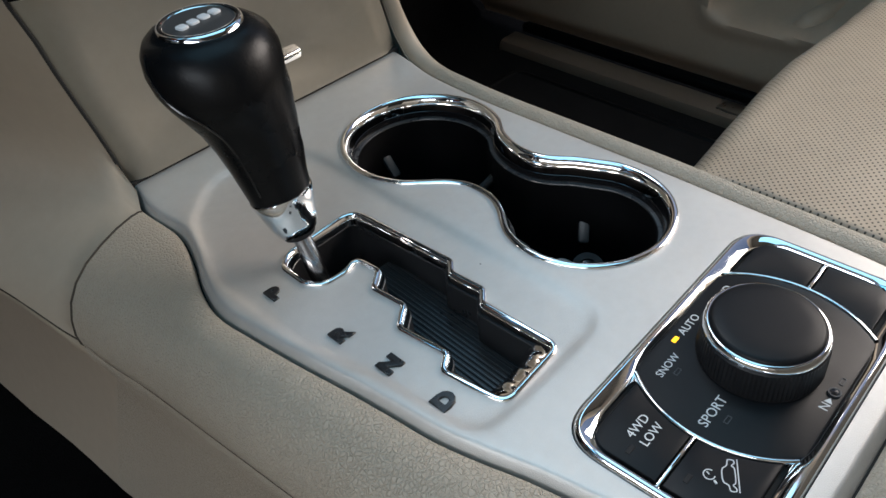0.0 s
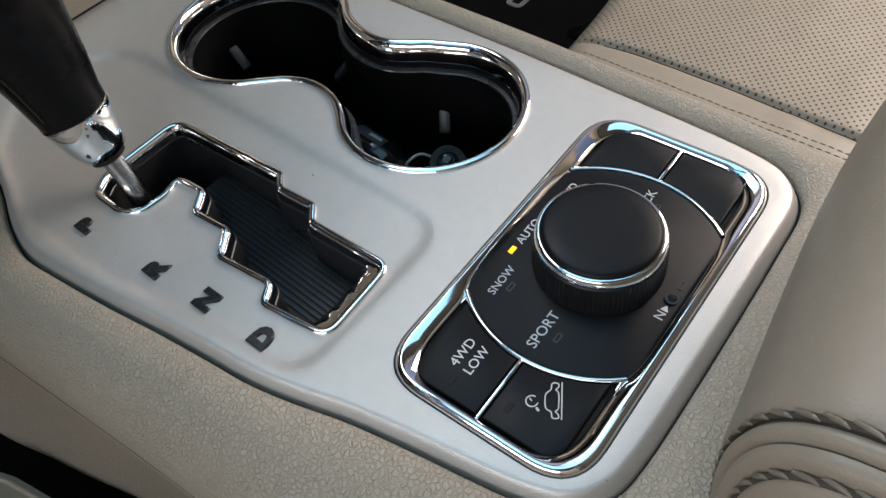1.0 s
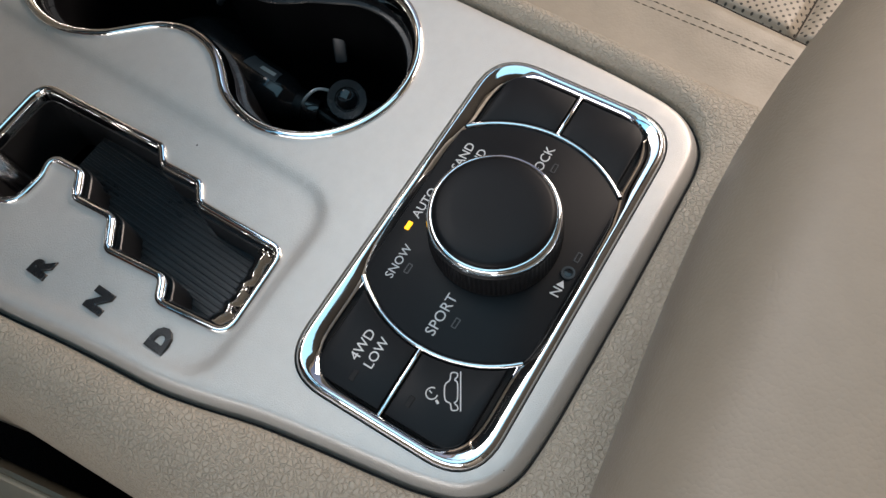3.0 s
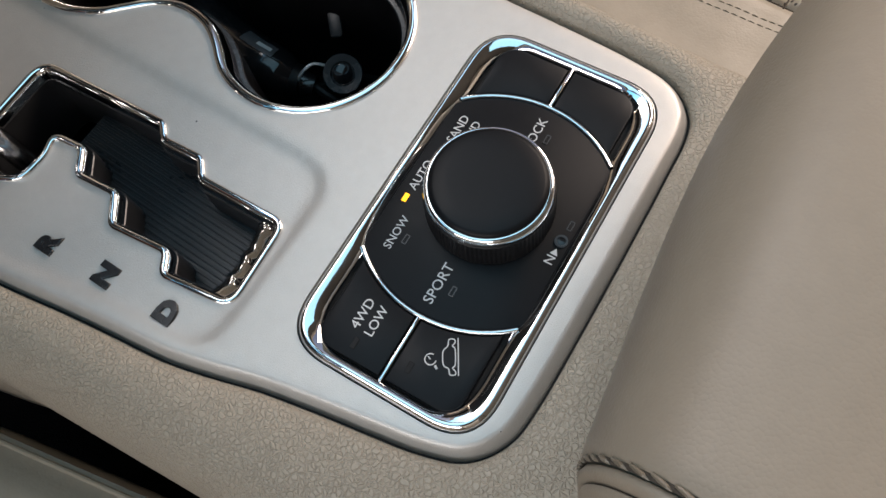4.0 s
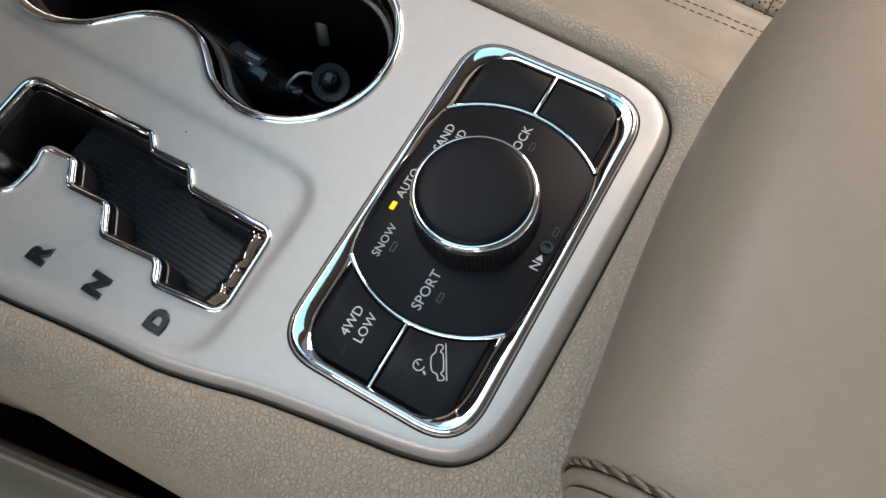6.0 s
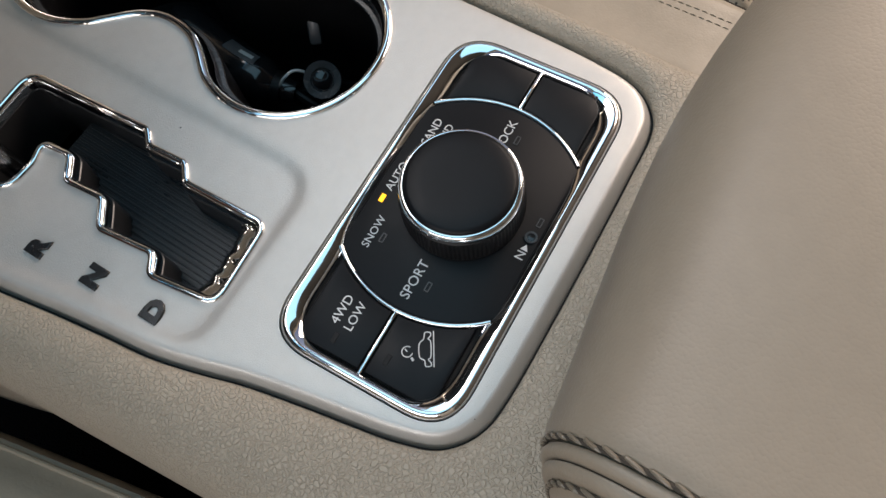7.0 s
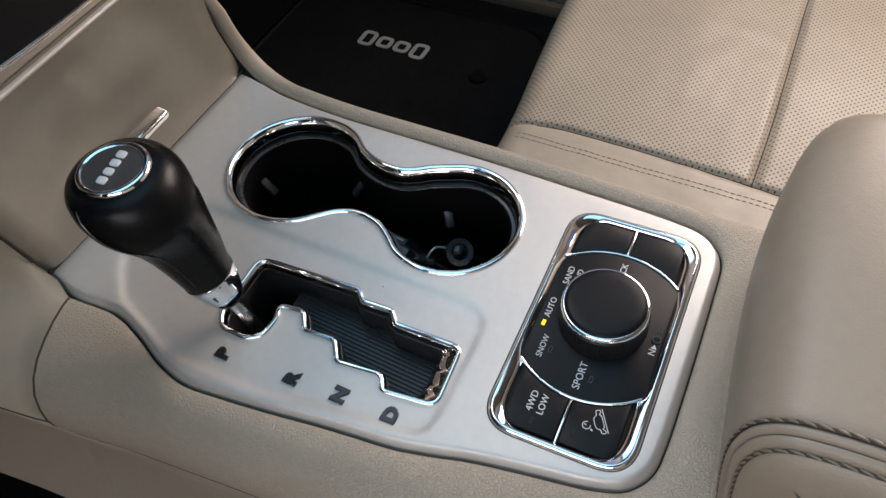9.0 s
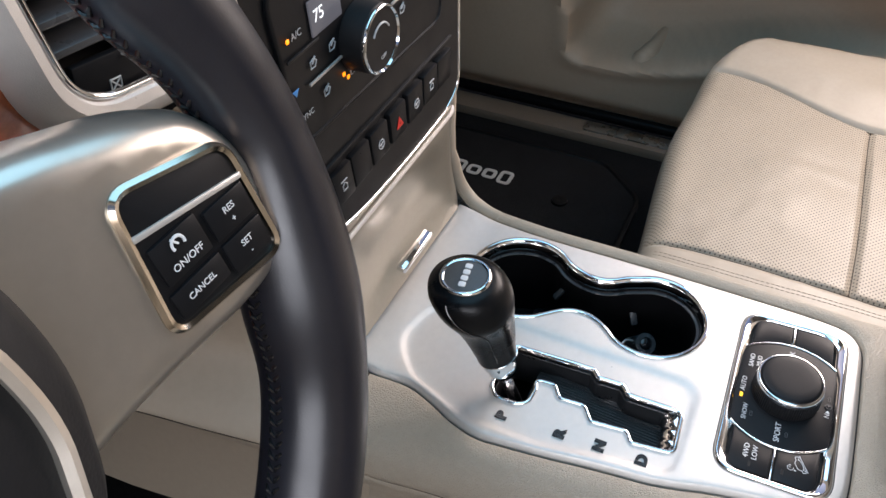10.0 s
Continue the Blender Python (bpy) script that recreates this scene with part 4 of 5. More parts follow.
# ---- armrest ----
def build_armrest():
    """A pad wrapped from front to back over a lid; its driver's side is a panel joined by a double welt."""
    arm = thing("armrest", "padded beige leather centre armrest with double stitched seam", "armrest", (0.01, -0.2, -0.01))
    sec = catmull([(-0.064, -0.014), (-0.060, 0.010), (-0.0565, 0.035), (-0.0548, 0.056), (-0.0560, 0.070), (-0.0605, 0.081), (-0.0690, 0.0885), (-0.082, 0.0925), (-0.10, 0.0945), (-0.14, 0.097), (-0.20, 0.099), (-0.30, 0.100), (-0.40, 0.100)], 6, False)

    def station(x, inset, swell=0.0):
        out = []
        for i, p in enumerate(sec):
            t = (sec[min(i + 1, len(sec) - 1)] - sec[max(i - 1, 0)]).normalized()
            n = Vector((t.y, -t.x))
            q = p - n * (inset - swell)
            back = smooth(0.055, -0.062, x)
            out.append(Vector((x, q.x - 0.0063 * back, q.y - 0.003 * back)))
        return out

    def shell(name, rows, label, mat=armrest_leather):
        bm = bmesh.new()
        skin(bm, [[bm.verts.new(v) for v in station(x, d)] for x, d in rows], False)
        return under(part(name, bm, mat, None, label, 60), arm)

    pad = [(-0.0612, 0.0034), (-0.0606, 0.0016), (-0.0590, 0.0006), (-0.056, 0.0)]
    pad += [(x, -0.0045 * math.sin(math.pi * (x + 0.056) / 0.126)) for x in np.linspace(-0.05, 0.064, 12)]
    pad += [(0.070, 0.0), (0.077, 0.0014), (0.083, 0.0042), (0.0875, 0.0085), (0.090, 0.0140), (0.0912, 0.022), (0.0915, 0.03)]
    shell("lid_pad", pad, "soft beige leather pad")
    shell("welt", [(-0.0612, 0.0034), (-0.0616, 0.0022), (-0.0626, 0.0018), (-0.0637, 0.0024), (-0.0643, 0.0036), (-0.0645, 0.0048)], "upper welt of the seam")
    shell("welt", [(-0.0645, 0.0048), (-0.0649, 0.0038), (-0.0659, 0.0038), (-0.0671, 0.0048), (-0.0677, 0.0064), (-0.0679, 0.0078)], "lower welt of the seam")
    shell("side_panel", [(-0.0679, 0.0078), (-0.0685, 0.0070), (-0.0700, 0.0082), (-0.0722, 0.0120), (-0.0744, 0.018), (-0.0760, 0.028), (-0.0768, 0.044)], "beige leather side of the lid")
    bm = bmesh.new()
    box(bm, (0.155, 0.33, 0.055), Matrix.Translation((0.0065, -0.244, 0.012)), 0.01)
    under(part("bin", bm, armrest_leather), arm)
    # shade of the crease between both welts, laid in as a dark tube
    bm = bmesh.new()
    tube(bm, station(-0.0645, 0.0046), 0.0004, 6)
    under(part("welt_crease", bm, seam_dark, None, "dark tube for the shade between the welts"), arm)
    for x, inset in ((-0.0606, 0.0016), (-0.0684, 0.0070)):
        low, high = station(x, inset + 0.0002), station(x, inset - 0.0004)
        bm = bmesh.new()
        tube(bm, low, 0.0007, 6)
        under(part("seam", bm, seam_dark, None, "dark sewn seam"), arm)
        run = [0.0]
        for a, b in zip(low, low[1:]):
            run.append(run[-1] + (b - a).length)

        def along(rail, s, dx):
            v = Vector([float(np.interp(s, run, [p[k] for p in rail])) for k in range(3)])
            return v + Vector((dx, 0, 0))
        bm = bmesh.new()
        s = 0.016
        while s < 0.32:
            n = 0.0052 * (1 + 0.06 * math.sin(s * 900))
            tube(bm, [along(low, s, 0.0006), along(high, s + n * 0.2, 0.0004), along(high, s + n * 0.5, 0.0), along(high, s + n * 0.8, -0.0004), along(low, s + n, -0.0006)], [0.0002, 0.00044, 0.00052, 0.00044, 0.0002], 8)
            s += n * 0.92
        under(part("stitching", bm, thread_brown, None, "coarse brown twisted stitching"), arm)


build_armrest()


# ---- seats ----
def groove(d, w=0.004, depth=0.006):
    return -depth * math.exp(-(d / w) ** 2)


def seam_left(y):
    return 0.1905 + 0.005 * smooth(0.13, 0.09, y) - 0.004 * smooth(0.04, -0.06, y)


def seam_far(y):
    return 0.500 - 0.063 * smooth(0.13, -0.05, y) - 0.02 * smooth(-0.05, -0.4, y)


def seat_front(x):
    return 0.137 + 0.019 * smooth(0.15, 0.38, x) - 0.004 * smooth(0.36, 0.46, x) - 0.045 * smooth(0.47, 0.61, x) ** 2


def seat_height(x, y):
    """The cushion's top: flat middle, raised far bolster, rounded front and sides, sunk seams."""
    z = -0.083
    z += 0.005 * math.sin(math.pi * min(1, max(0, (x - 0.19) / 0.30))) * smooth(0.14, 0.02, y)
    z += 0.011 * smooth(seam_far(y) - 0.01, seam_far(y) + 0.07, x)
    d = max(0.0, seat_front(x) - y)
    if d < 0.023:
        z -= 0.027 * (1 - math.sqrt(1 - (1 - d / 0.023) ** 2))
    dx = max(0.0, x - 0.126)
    if dx < 0.020:
        z -= 0.015 * (1 - math.sqrt(1 - (1 - dx / 0.020) ** 2))
    dr = max(0.0, 0.61 - x)
    if dr < 0.06:
        z -= 0.04 * (1 - math.sqrt(1 - (1 - dr / 0.06) ** 2))
    near = smooth(0.004, 0.02, d)
    z += near * (groove(x - seam_left(y), 0.0022, 0.0028) + groove(x - seam_far(y), 0.003, 0.005))
    if seam_left(y) < x < seam_far(y):
        z += groove(y + 0.040 - 0.008 * smooth(0.2, 0.45, x), 0.003, 0.004)
    z += 0.0012 * noise.noise(Vector((x * 18, y * 18, 0.3))) + 0.0006 * noise.noise(Vector((x * 60, y * 60, 1.3)))
    return z


def build_passenger_seat():
    seat = thing("passenger_seat", "beige leather passenger seat with perforated cushion and stitched side", "car seat", (0.36, -0.1, -0.352))
    lat = lambda x: -0.040 + 0.008 * smooth(0.2, 0.45, x)
    # columns and rows follow the seams: 0 to 1 the near bolster, 1 to 2 the insert, 2 to 3 the far bolster
    ease = lambda n: [0.5 - 0.5 * math.cos(math.pi * k / n) for k in range(n)]
    us = [0, 0.004, 0.012, 0.03, 0.07, 0.13] + list(np.linspace(0.2, 0.8, 16)) + [0.86, 0.92, 0.96, 0.98] + [1 + q for q in ease(90)] + [2 + q for q in ease(30)] + [3]
    vs_ = [0, 0.002, 0.007, 0.016, 0.03, 0.05] + list(np.linspace(0.07, 0.9, 48)) + [0.92, 0.94, 0.955, 0.97, 0.98, 0.99] + [1 + q * q for q in np.linspace(0, 1, 50)]

    def spot(u, v):
        y = 0.0
        for _ in range(6):
            x = float(np.interp(u, [0, 1, 2, 3], [0.126, seam_left(y), seam_far(y), 0.61]))
            y = float(np.interp(v, [0, 1, 2], [seat_front(x), lat(x), -0.5]))
        return (x, y, seat_height(x, y))
    grid = [[spot(u, v) for v in vs_] for u in us]
    xs, ds = us, vs_

    def made(name, keep, mat, label):
        bm = bmesh.new()
        vs = {}
        for i in range(len(us) - 1):
            for j in range(len(vs_) - 1):
                if keep((us[i] + us[i + 1]) / 2, (vs_[j] + vs_[j + 1]) / 2):
                    f = []
                    for k in ((i, j), (i + 1, j), (i + 1, j + 1), (i, j + 1)):
                        if k not in vs:
                            vs[k] = bm.verts.new(grid[k[0]][k[1]])
                        f.append(vs[k])
                    bm.faces.new(f)
        return under(part(name, bm, mat, None, label, 60), seat)

    made("side_bolster", lambda u, v: u < 1 or u > 2, beige_leather, "smooth beige leather bolster")
    made("front_insert", lambda u, v: 1 < u < 2 and v < 1, beige_perforated, "perforated beige leather")
    made("rear_insert", lambda u, v: 1 < u < 2 and v > 1, beige_perforated, "perforated beige leather")
    # cushion sides down to the floor frame
    rim = [grid[0][j] for j in range(len(ds) - 1, 0, -1)] + [g[0] for g in grid] + [grid[-1][j] for j in range(1, len(ds))]
    flat = [Vector((p[0], p[1])) for p in rim]
    bm = bmesh.new()
    rings = [[bm.verts.new(p) for p in rim]]
    for out, drop in ((0.0012, 0.006), (0.0015, 0.02), (0.0, 0.05), (-0.006, 0.09), (-0.03, 0.16)):
        rings.append([bm.verts.new((q.x, q.y, p[2] - drop)) for q, p in zip(offset(flat, out), rim)])
    rings.append([bm.verts.new((q.x, q.y, -0.352)) for q in offset(flat, -0.04)])
    skin(bm, rings, False)
    under(part("skirt", bm, beige_leather, None, "beige leather cushion side", 60), seat)
    for pts in ([(x, lat(x), seat_height(x, lat(x)) + 0.0004) for x in np.arange(0.19, 0.44, 0.006)], [(seam_left(y), y, seat_height(seam_left(y), y) + 0.0002) for y in np.arange(0.112, -0.3, -0.008)], [(seam_far(y), y, seat_height(seam_far(y), y) + 0.0003) for y in np.arange(0.09, -0.3, -0.01)]):
        bm = bmesh.new()
        tube(bm, pts, 0.0004, 6)
        under(part("seam", bm, seam_dark, None, "dark sewn seam"), seat)
    # double row of stitches beside the seam
    for dx in (0.1755, 0.1795):
        bm = bmesh.new()
        y = 0.122
        while y > -0.16:
            tube(bm, [(dx, y, seat_height(dx, y) - 0.0001), (dx, y - 0.0015, seat_height(dx, y) + 0.0003), (dx, y - 0.003, seat_height(dx, y - 0.003) - 0.0001)], 0.00026, 5)
            y -= 0.0042
        under(part("stitching", bm, thread, None, "tan stitching along the bolster"), seat)
    # seat back
    bm = bmesh.new()
    box(bm, (0.44, 0.12, 0.62), Matrix.Translation((0.365, -0.56, 0.20)) @ Matrix.Rotation(radians(-18), 4, "X"), 0.04, 4)
    under(part("backrest", bm, beige_leather), seat)


build_passenger_seat()


def build_driver_seat():
    seat = thing("driver_seat", "beige leather driver seat with a corded seam along its edge", "car seat", (-0.4, -0.2, -0.352))
    bm = bmesh.new()
    X1 = -0.1385

    def edge(y):
        return X1 - 0.21 * (math.sqrt(max(0.0, y - 0.04) ** 2 + 0.0001) - 0.01) - 0.08 * smooth(0.17, 0.25, y) ** 2

    def zf(u, y):
        z = -0.098 - 0.010 * (1 - smooth(0, 0.03, u)) ** 2
        z -= 0.05 * (1 - smooth(0.0, 0.05, 0.25 - y)) ** 2
        return z + 0.0012 * noise.noise(Vector((u * 18, y * 18, 4.3)))
    us = [0, 0.0006, 0.002, 0.005, 0.009, 0.014, 0.02, 0.03, 0.045] + list(np.arange(0.06, 0.46, 0.02))
    ys = list(np.arange(-0.50, 0.2501, 0.01))
    skin(bm, [[bm.verts.new((edge(y) - u, y, zf(u, y))) for u in us] for y in ys], False)
    under(part("cushion", bm, beige_leather, None, "", 50), seat)
    bm = bmesh.new()
    skin(bm, [[bm.verts.new((edge(y) + d, y, z)) for d, z in ((0, zf(0, y)), (0.001, -0.125), (0.0, -0.15), (-0.008, -0.20), (-0.03, -0.352))] for y in ys], False)
    under(part("skirt", bm, beige_leather), seat)
    bm = bmesh.new()
    tube(bm, [(edge(y) - 0.003, y, zf(0.003, y) + 0.0006) for y in ys], 0.0012, 8)
    under(part("piping", bm, beige_cord, None, "beige corded seam"), seat)
    bm = bmesh.new()
    box(bm, (0.44, 0.12, 0.62), Matrix.Translation((-0.39, -0.58, 0.20)) @ Matrix.Rotation(radians(-18), 4, "X"), 0.04, 4)
    under(part("backrest", bm, beige_leather), seat)


build_driver_seat()


# ---- dashboard and centre stack (its face stands upright at y = FACE) ----
FACE = 0.2645


def left_edge(z):
    return -0.0875 - 0.0145 * smooth(-0.01, 0.10, z) - max(0.0, z - 0.08) * 0.155


def right_edge(z):
    return 0.0835 - 0.008 * smooth(0.0, 0.05, z) + 0.006 * smooth(0.06, 0.12, z) + max(0, z - 0.11) * 0.08


def face_at(x, z):
    """Depth of the stack's face: slightly hollow in its lower part, rolled back at both sides."""
    l, r = left_edge(z), right_edge(z)
    u = (x - l) / (r - l)
    roll = 0.004 * (1 - smooth(0.0, 0.06, u)) ** 2 + 0.005 * smooth(0.92, 1.0, u) ** 2
    hollow = 0.009 * math.sin(math.pi * min(1, max(0, u))) * smooth(0.0, 0.03, z) * (1 - smooth(0.05, 0.097, z))
    return FACE + roll + hollow


def stack_sheet(bm, z0, z1, nz, nx=36, lift=0.0, x0=None, x1=None):
    rings = []
    for z in np.linspace(z0, z1, nz):
        l = left_edge(z) if x0 is None else x0
        r = right_edge(z) if x1 is None else x1
        rings.append([bm.verts.new((l + (r - l) * i / nx, face_at(l + (r - l) * i / nx, z) - lift, z)) for i in range(nx + 1)])
    skin(bm, rings, False)
    return rings


def on_face(x, z, lift=0.0):
    """A frame on the stack's face: x to the right, y up, z towards the cabin."""
    return Matrix.Translation((x, FACE - lift, z)) @ Matrix.Rotation(radians(90), 4, "X")


def build_stack():
    dash = thing("dashboard", "car dashboard with silver centre stack, black climate controls and beige knee panels", "dashboard", kind="structure")
    bm = bmesh.new()
    stack_sheet(bm, 0.0042, 0.0975, 22)
    part("ash_tray_door", bm, silver_dark, dash, "satin silver-bronze lower stack panel", 60)
    bm = bmesh.new()
    r = stack_sheet(bm, 0.0985, 0.1025, 3)
    part("stack_lip", bm, silver_dark, dash)
    bm = bmesh.new()
    tube(bm, [(left_edge(0.0985) + 0.004 + (right_edge(0.0985) - left_edge(0.0985) - 0.008) * i / 30, face_at(left_edge(0.0985) + 0.004 + (right_edge(0.0985) - left_edge(0.0985) - 0.008) * i / 30, 0.0985) - 0.0012, 0.0993) for i in range(31)], 0.0016, 8)
    part("stack_ridge", bm, silver, dash, "bright ridge across the stack")
    bm = bmesh.new()
    stack_sheet(bm, 0.102, 0.36, 40)
    part("stack_frame", bm, champagne, dash, "satin silver stack frame", 60)
    # black control face within a chrome line
    def fl(z):
        return left_edge(z) + 0.0125

    def fr(z):
        return right_edge(z) - 0.006
    outline = [(fl(0.36), 0.36), (fl(0.25), 0.25), (fl(0.18), 0.18), (fl(0.145), 0.145), (fl(0.13), 0.130), (-0.086, 0.1185), (-0.074, 0.1140), (-0.045, 0.1105), (-0.005, 0.1090), (0.040, 0.1095), (0.060, 0.1120), (0.0745, 0.1210), (fr(0.145), 0.145), (fr(0.2), 0.2), (fr(0.36), 0.36)]
    loop2 = catmull([(x, z) for x, z in outline], 5, False)
    bm = bmesh.new()
    c = [bm.verts.new((p.x, FACE - 0.0035, p.y)) for p in loop2]
    back = [bm.verts.new((p.x, FACE + 0.012, p.y)) for p in loop2]
    skin(bm, [c, back], True)
    bm.faces.new(c)
    part("control_face", bm, black_soft, dash, "black control panel")
    bm = bmesh.new()
    tube(bm, [(p.x, FACE - 0.0032, p.y) for p in loop2], 0.0013, 8)
    part("chrome_line", bm, chrome, dash)
    # row of seven keys
    xs = [-0.0780, -0.0580, -0.0372, -0.0150, 0.0070, 0.0275, 0.0470]
    for i, x in enumerate(xs):
        bm = bmesh.new()
        m = on_face(x + 0.003, 0.1455 + 0.0003 * i, 0.0045) @ Matrix.Rotation(radians(-3 + i), 4, "X")
        box(bm, (0.0192, 0.0215, 0.006), m, 0.0012)
        key = part("stack_key", bm, black_soft, dash)
        tm = m @ Matrix.Translation((0, -0.001, 0.0031))
        if i == 3:
            bm = bmesh.new()
            tri = [Vector((0.0048 * math.sin(a), 0.0048 * math.cos(a))) for a in (0, 2.094, 4.188)]
            sweep(bm, tri, [(0, 0), (0, 0.0004), (-0.0012, 0.0004), (-0.0012, 0)])
            sweep(bm, [p * 0.42 for p in tri], [(0, 0), (0, 0.0004), (-0.0004, 0.0004), (-0.0004, 0)])
            bmesh.ops.transform(bm, matrix=tm, verts=bm.verts)
            part("hazard_mark", bm, red_print, key, "red hazard triangle")
        elif i in (2, 4):
            bm = bmesh.new()
            tube(bm, [tm @ Vector((0.0030 * math.cos(a), 0.0030 * math.sin(a), 0.0001)) for a in np.linspace(0, 2 * math.pi, 18)[:-1]], 0.0004, 6, True)
            tube(bm, [tm @ Vector((-0.0028, 0, 0.0001)), tm @ Vector((0.0028, 0.0006, 0.0001))], 0.0004, 6)
            tube(bm, [tm @ Vector((0, -0.0028, 0.0001)), tm @ Vector((0, 0, 0.0001))], 0.0004, 6)
            part("key_mark", bm, stack_print, key)
        elif i in (0, 5):
            bm = bmesh.new()
            tube(bm, [tm @ Vector((x_, y_, 0.0001)) for x_, y_ in ((-0.002, -0.002), (0.002, -0.002), (0.002, 0.001), (0, 0.0025), (-0.002, 0.001))], 0.0004, 6, True)
            tube(bm, [tm @ Vector((-0.003, 0.004, 0.0001)), tm @ Vector((0.003, 0.004, 0.0001))], 0.0004, 6)
            part("key_mark", bm, stack_print, key)
        bm = bmesh.new()
        box(bm, (0.0016, 0.0009, 0.0004), m @ Matrix.Translation((0, 0.0075, 0.003)), 0.0001, 1)
        part("key_light", bm, led_dark, key)
    bm = bmesh.new()
    box(bm, (0.160, 0.0016, 0.004), on_face(-0.014, 0.1625, 0.0035), 0.0006)
    part("face_step", bm, black_plastic, dash)
    # climate panel
    def clim(x, z, lift):
        return on_face(x - 0.0045, z + 0.0045, lift)
    bm = bmesh.new()
    loop = [Vector((p.x, p.y)) for p in round_poly([(-0.095, 0.183), (0.058, 0.177), (0.064, 0.268), (-0.100, 0.268)], 0.012, 6)]
    sweep(bm, loop, [(0.001, 0.0), (0.001, 0.0016), (0, 0.0022), (-0.001, 0.0022), (-0.0016, 0.0012)], cap=True)
    bmesh.ops.transform(bm, matrix=clim(0, 0, 0.0035), verts=bm.verts)
    part("climate_panel", bm, black_soft, dash)
    bm = bmesh.new()
    kn = clim(-0.0345, 0.2140, 0.005) @ Matrix.Diagonal((0.87, 0.87, 1, 1))
    revolve(bm, [(0.0215, 0.0), (0.0212, 0.010), (0.0208, 0.0125), (0.0195, 0.0135)], kn, 64)
    knob = part("fan_knob", bm, black_plastic, dash, "black fan knob with a chrome edge")
    bm = bmesh.new()
    revolve(bm, [(0.0200, 0.0128), (0.0208, 0.0135), (0.0206, 0.0148), (0.0194, 0.0152), (0.0186, 0.0142)], kn, 64, False)
    part("knob_ring", bm, chrome, knob)
    bm = bmesh.new()
    revolve(bm, [(0.0190, 0.0138), (0.0184, 0.0142), (0.0, 0.0140)], kn, 64)
    part("knob_face", bm, black_soft, knob)
    bm = bmesh.new()
    tube(bm, [kn @ Vector((0.010 * math.cos(a), 0.010 * math.sin(a), 0.0144)) for a in np.linspace(0.5, 2.6, 10)], 0.0006, 6)
    part("knob_mark", bm, stack_print, knob)
    lettering("label_off", "OFF", 0.0036, kn @ Matrix.Translation((0, -0.011, 0.0144)), stack_print, knob, 0.0001)
    lettering("label_auto", "AUTO", 0.0040, clim(-0.016, 0.240, 0.0058), stack_print, dash, 0.0001)
    lettering("label_ac", "A/C", 0.0050, clim(-0.0845, 0.240, 0.0058), stack_print, dash, 0.0001)
    lettering("label_sync", "SYNC", 0.0044, clim(-0.0875, 0.198, 0.0058), stack_print, dash, 0.0001)
    for x, z in ((-0.0915, 0.2400), (-0.0530, 0.2010), (-0.0495, 0.1975)):
        bm = bmesh.new()
        box(bm, (0.0022, 0.0022, 0.0008), clim(x, z, 0.0058), 0.0003, 1)
        part("amber_light", bm, amber_orange, dash, "lit amber indicator")
    for x, z in ((-0.0760, 0.2205), (-0.0590, 0.2210), (-0.0445, 0.1995), (-0.0690, 0.2010), (0.0105, 0.2065)):
        bm = bmesh.new()
        t = clim(x, z, 0.0058)
        tube(bm, [t @ Vector((x_, y_, 0)) for x_, y_ in ((-0.0025, -0.002), (0.001, -0.0022), (0.0028, 0.0004), (0.0006, 0.0024), (-0.0024, 0.0014))], 0.0004, 6, True)
        tube(bm, [t @ Vector((-0.001, 0.0, 0)), t @ Vector((0.002, 0.003, 0))], 0.0005, 6)
        part("climate_mark", bm, stack_print, dash)
    for x, z, w in ((-0.065, 0.2115, 0.034), (0.014, 0.2145, 0.03), (-0.082, 0.2305, 0.026)):
        bm = bmesh.new()
        box(bm, (w, 0.0016, 0.0012), clim(x, z, 0.006), 0.0004)
        part("bright_bar", bm, silver if w > 0.028 else black_plastic, dash)
    bm = bmesh.new()
    box(bm, (0.026, 0.018, 0.0012), clim(-0.0600, 0.2410, 0.0056), 0.0006)
    disp = part("display", bm, lcd, dash, "temperature display reading 75")
    lettering("display_digits", "75", 0.0088, clim(-0.0665, 0.2415, 0.0066), lcd_digit, disp, 0.0001)
    bm = bmesh.new()
    slab(bm, [Vector((-0.0026, 0.0018)), Vector((0.0, -0.0018)), Vector((0.0026, 0.0018))], 0, 0.0003, 0.0001)
    bmesh.ops.transform(bm, matrix=on_face(-0.0975, 0.2180, 0.0058), verts=bm.verts)
    part("blue_mark", bm, blue_print, dash, "blue arrow mark")
    # chrome pull of the tray
    bm = bmesh.new()
    box(bm, (0.041, 0.0076, 0.0056), Matrix.Translation((-0.0095, 0.2570, 0.0345)) @ Matrix.Rotation(radians(14), 4, "X"), 0.0016, 3)
    part("tray_pull", bm, chrome, dash, "chrome pull bar")
    # dark joint between stack and console
    bm = bmesh.new()
    box(bm, (0.172, 0.012, 0.006), Matrix.Translation((-0.002, 0.2720, 0.0010)), 0.0005, 1)
    part("joint", bm, black_gap, dash)
    bm = bmesh.new()
    tube(bm, [(left_edge(z) - 0.0008, FACE + 0.0032, z) for z in np.linspace(0.003, 0.36, 24)], 0.0008, 6)
    part("edge_joint", bm, black_gap, dash)
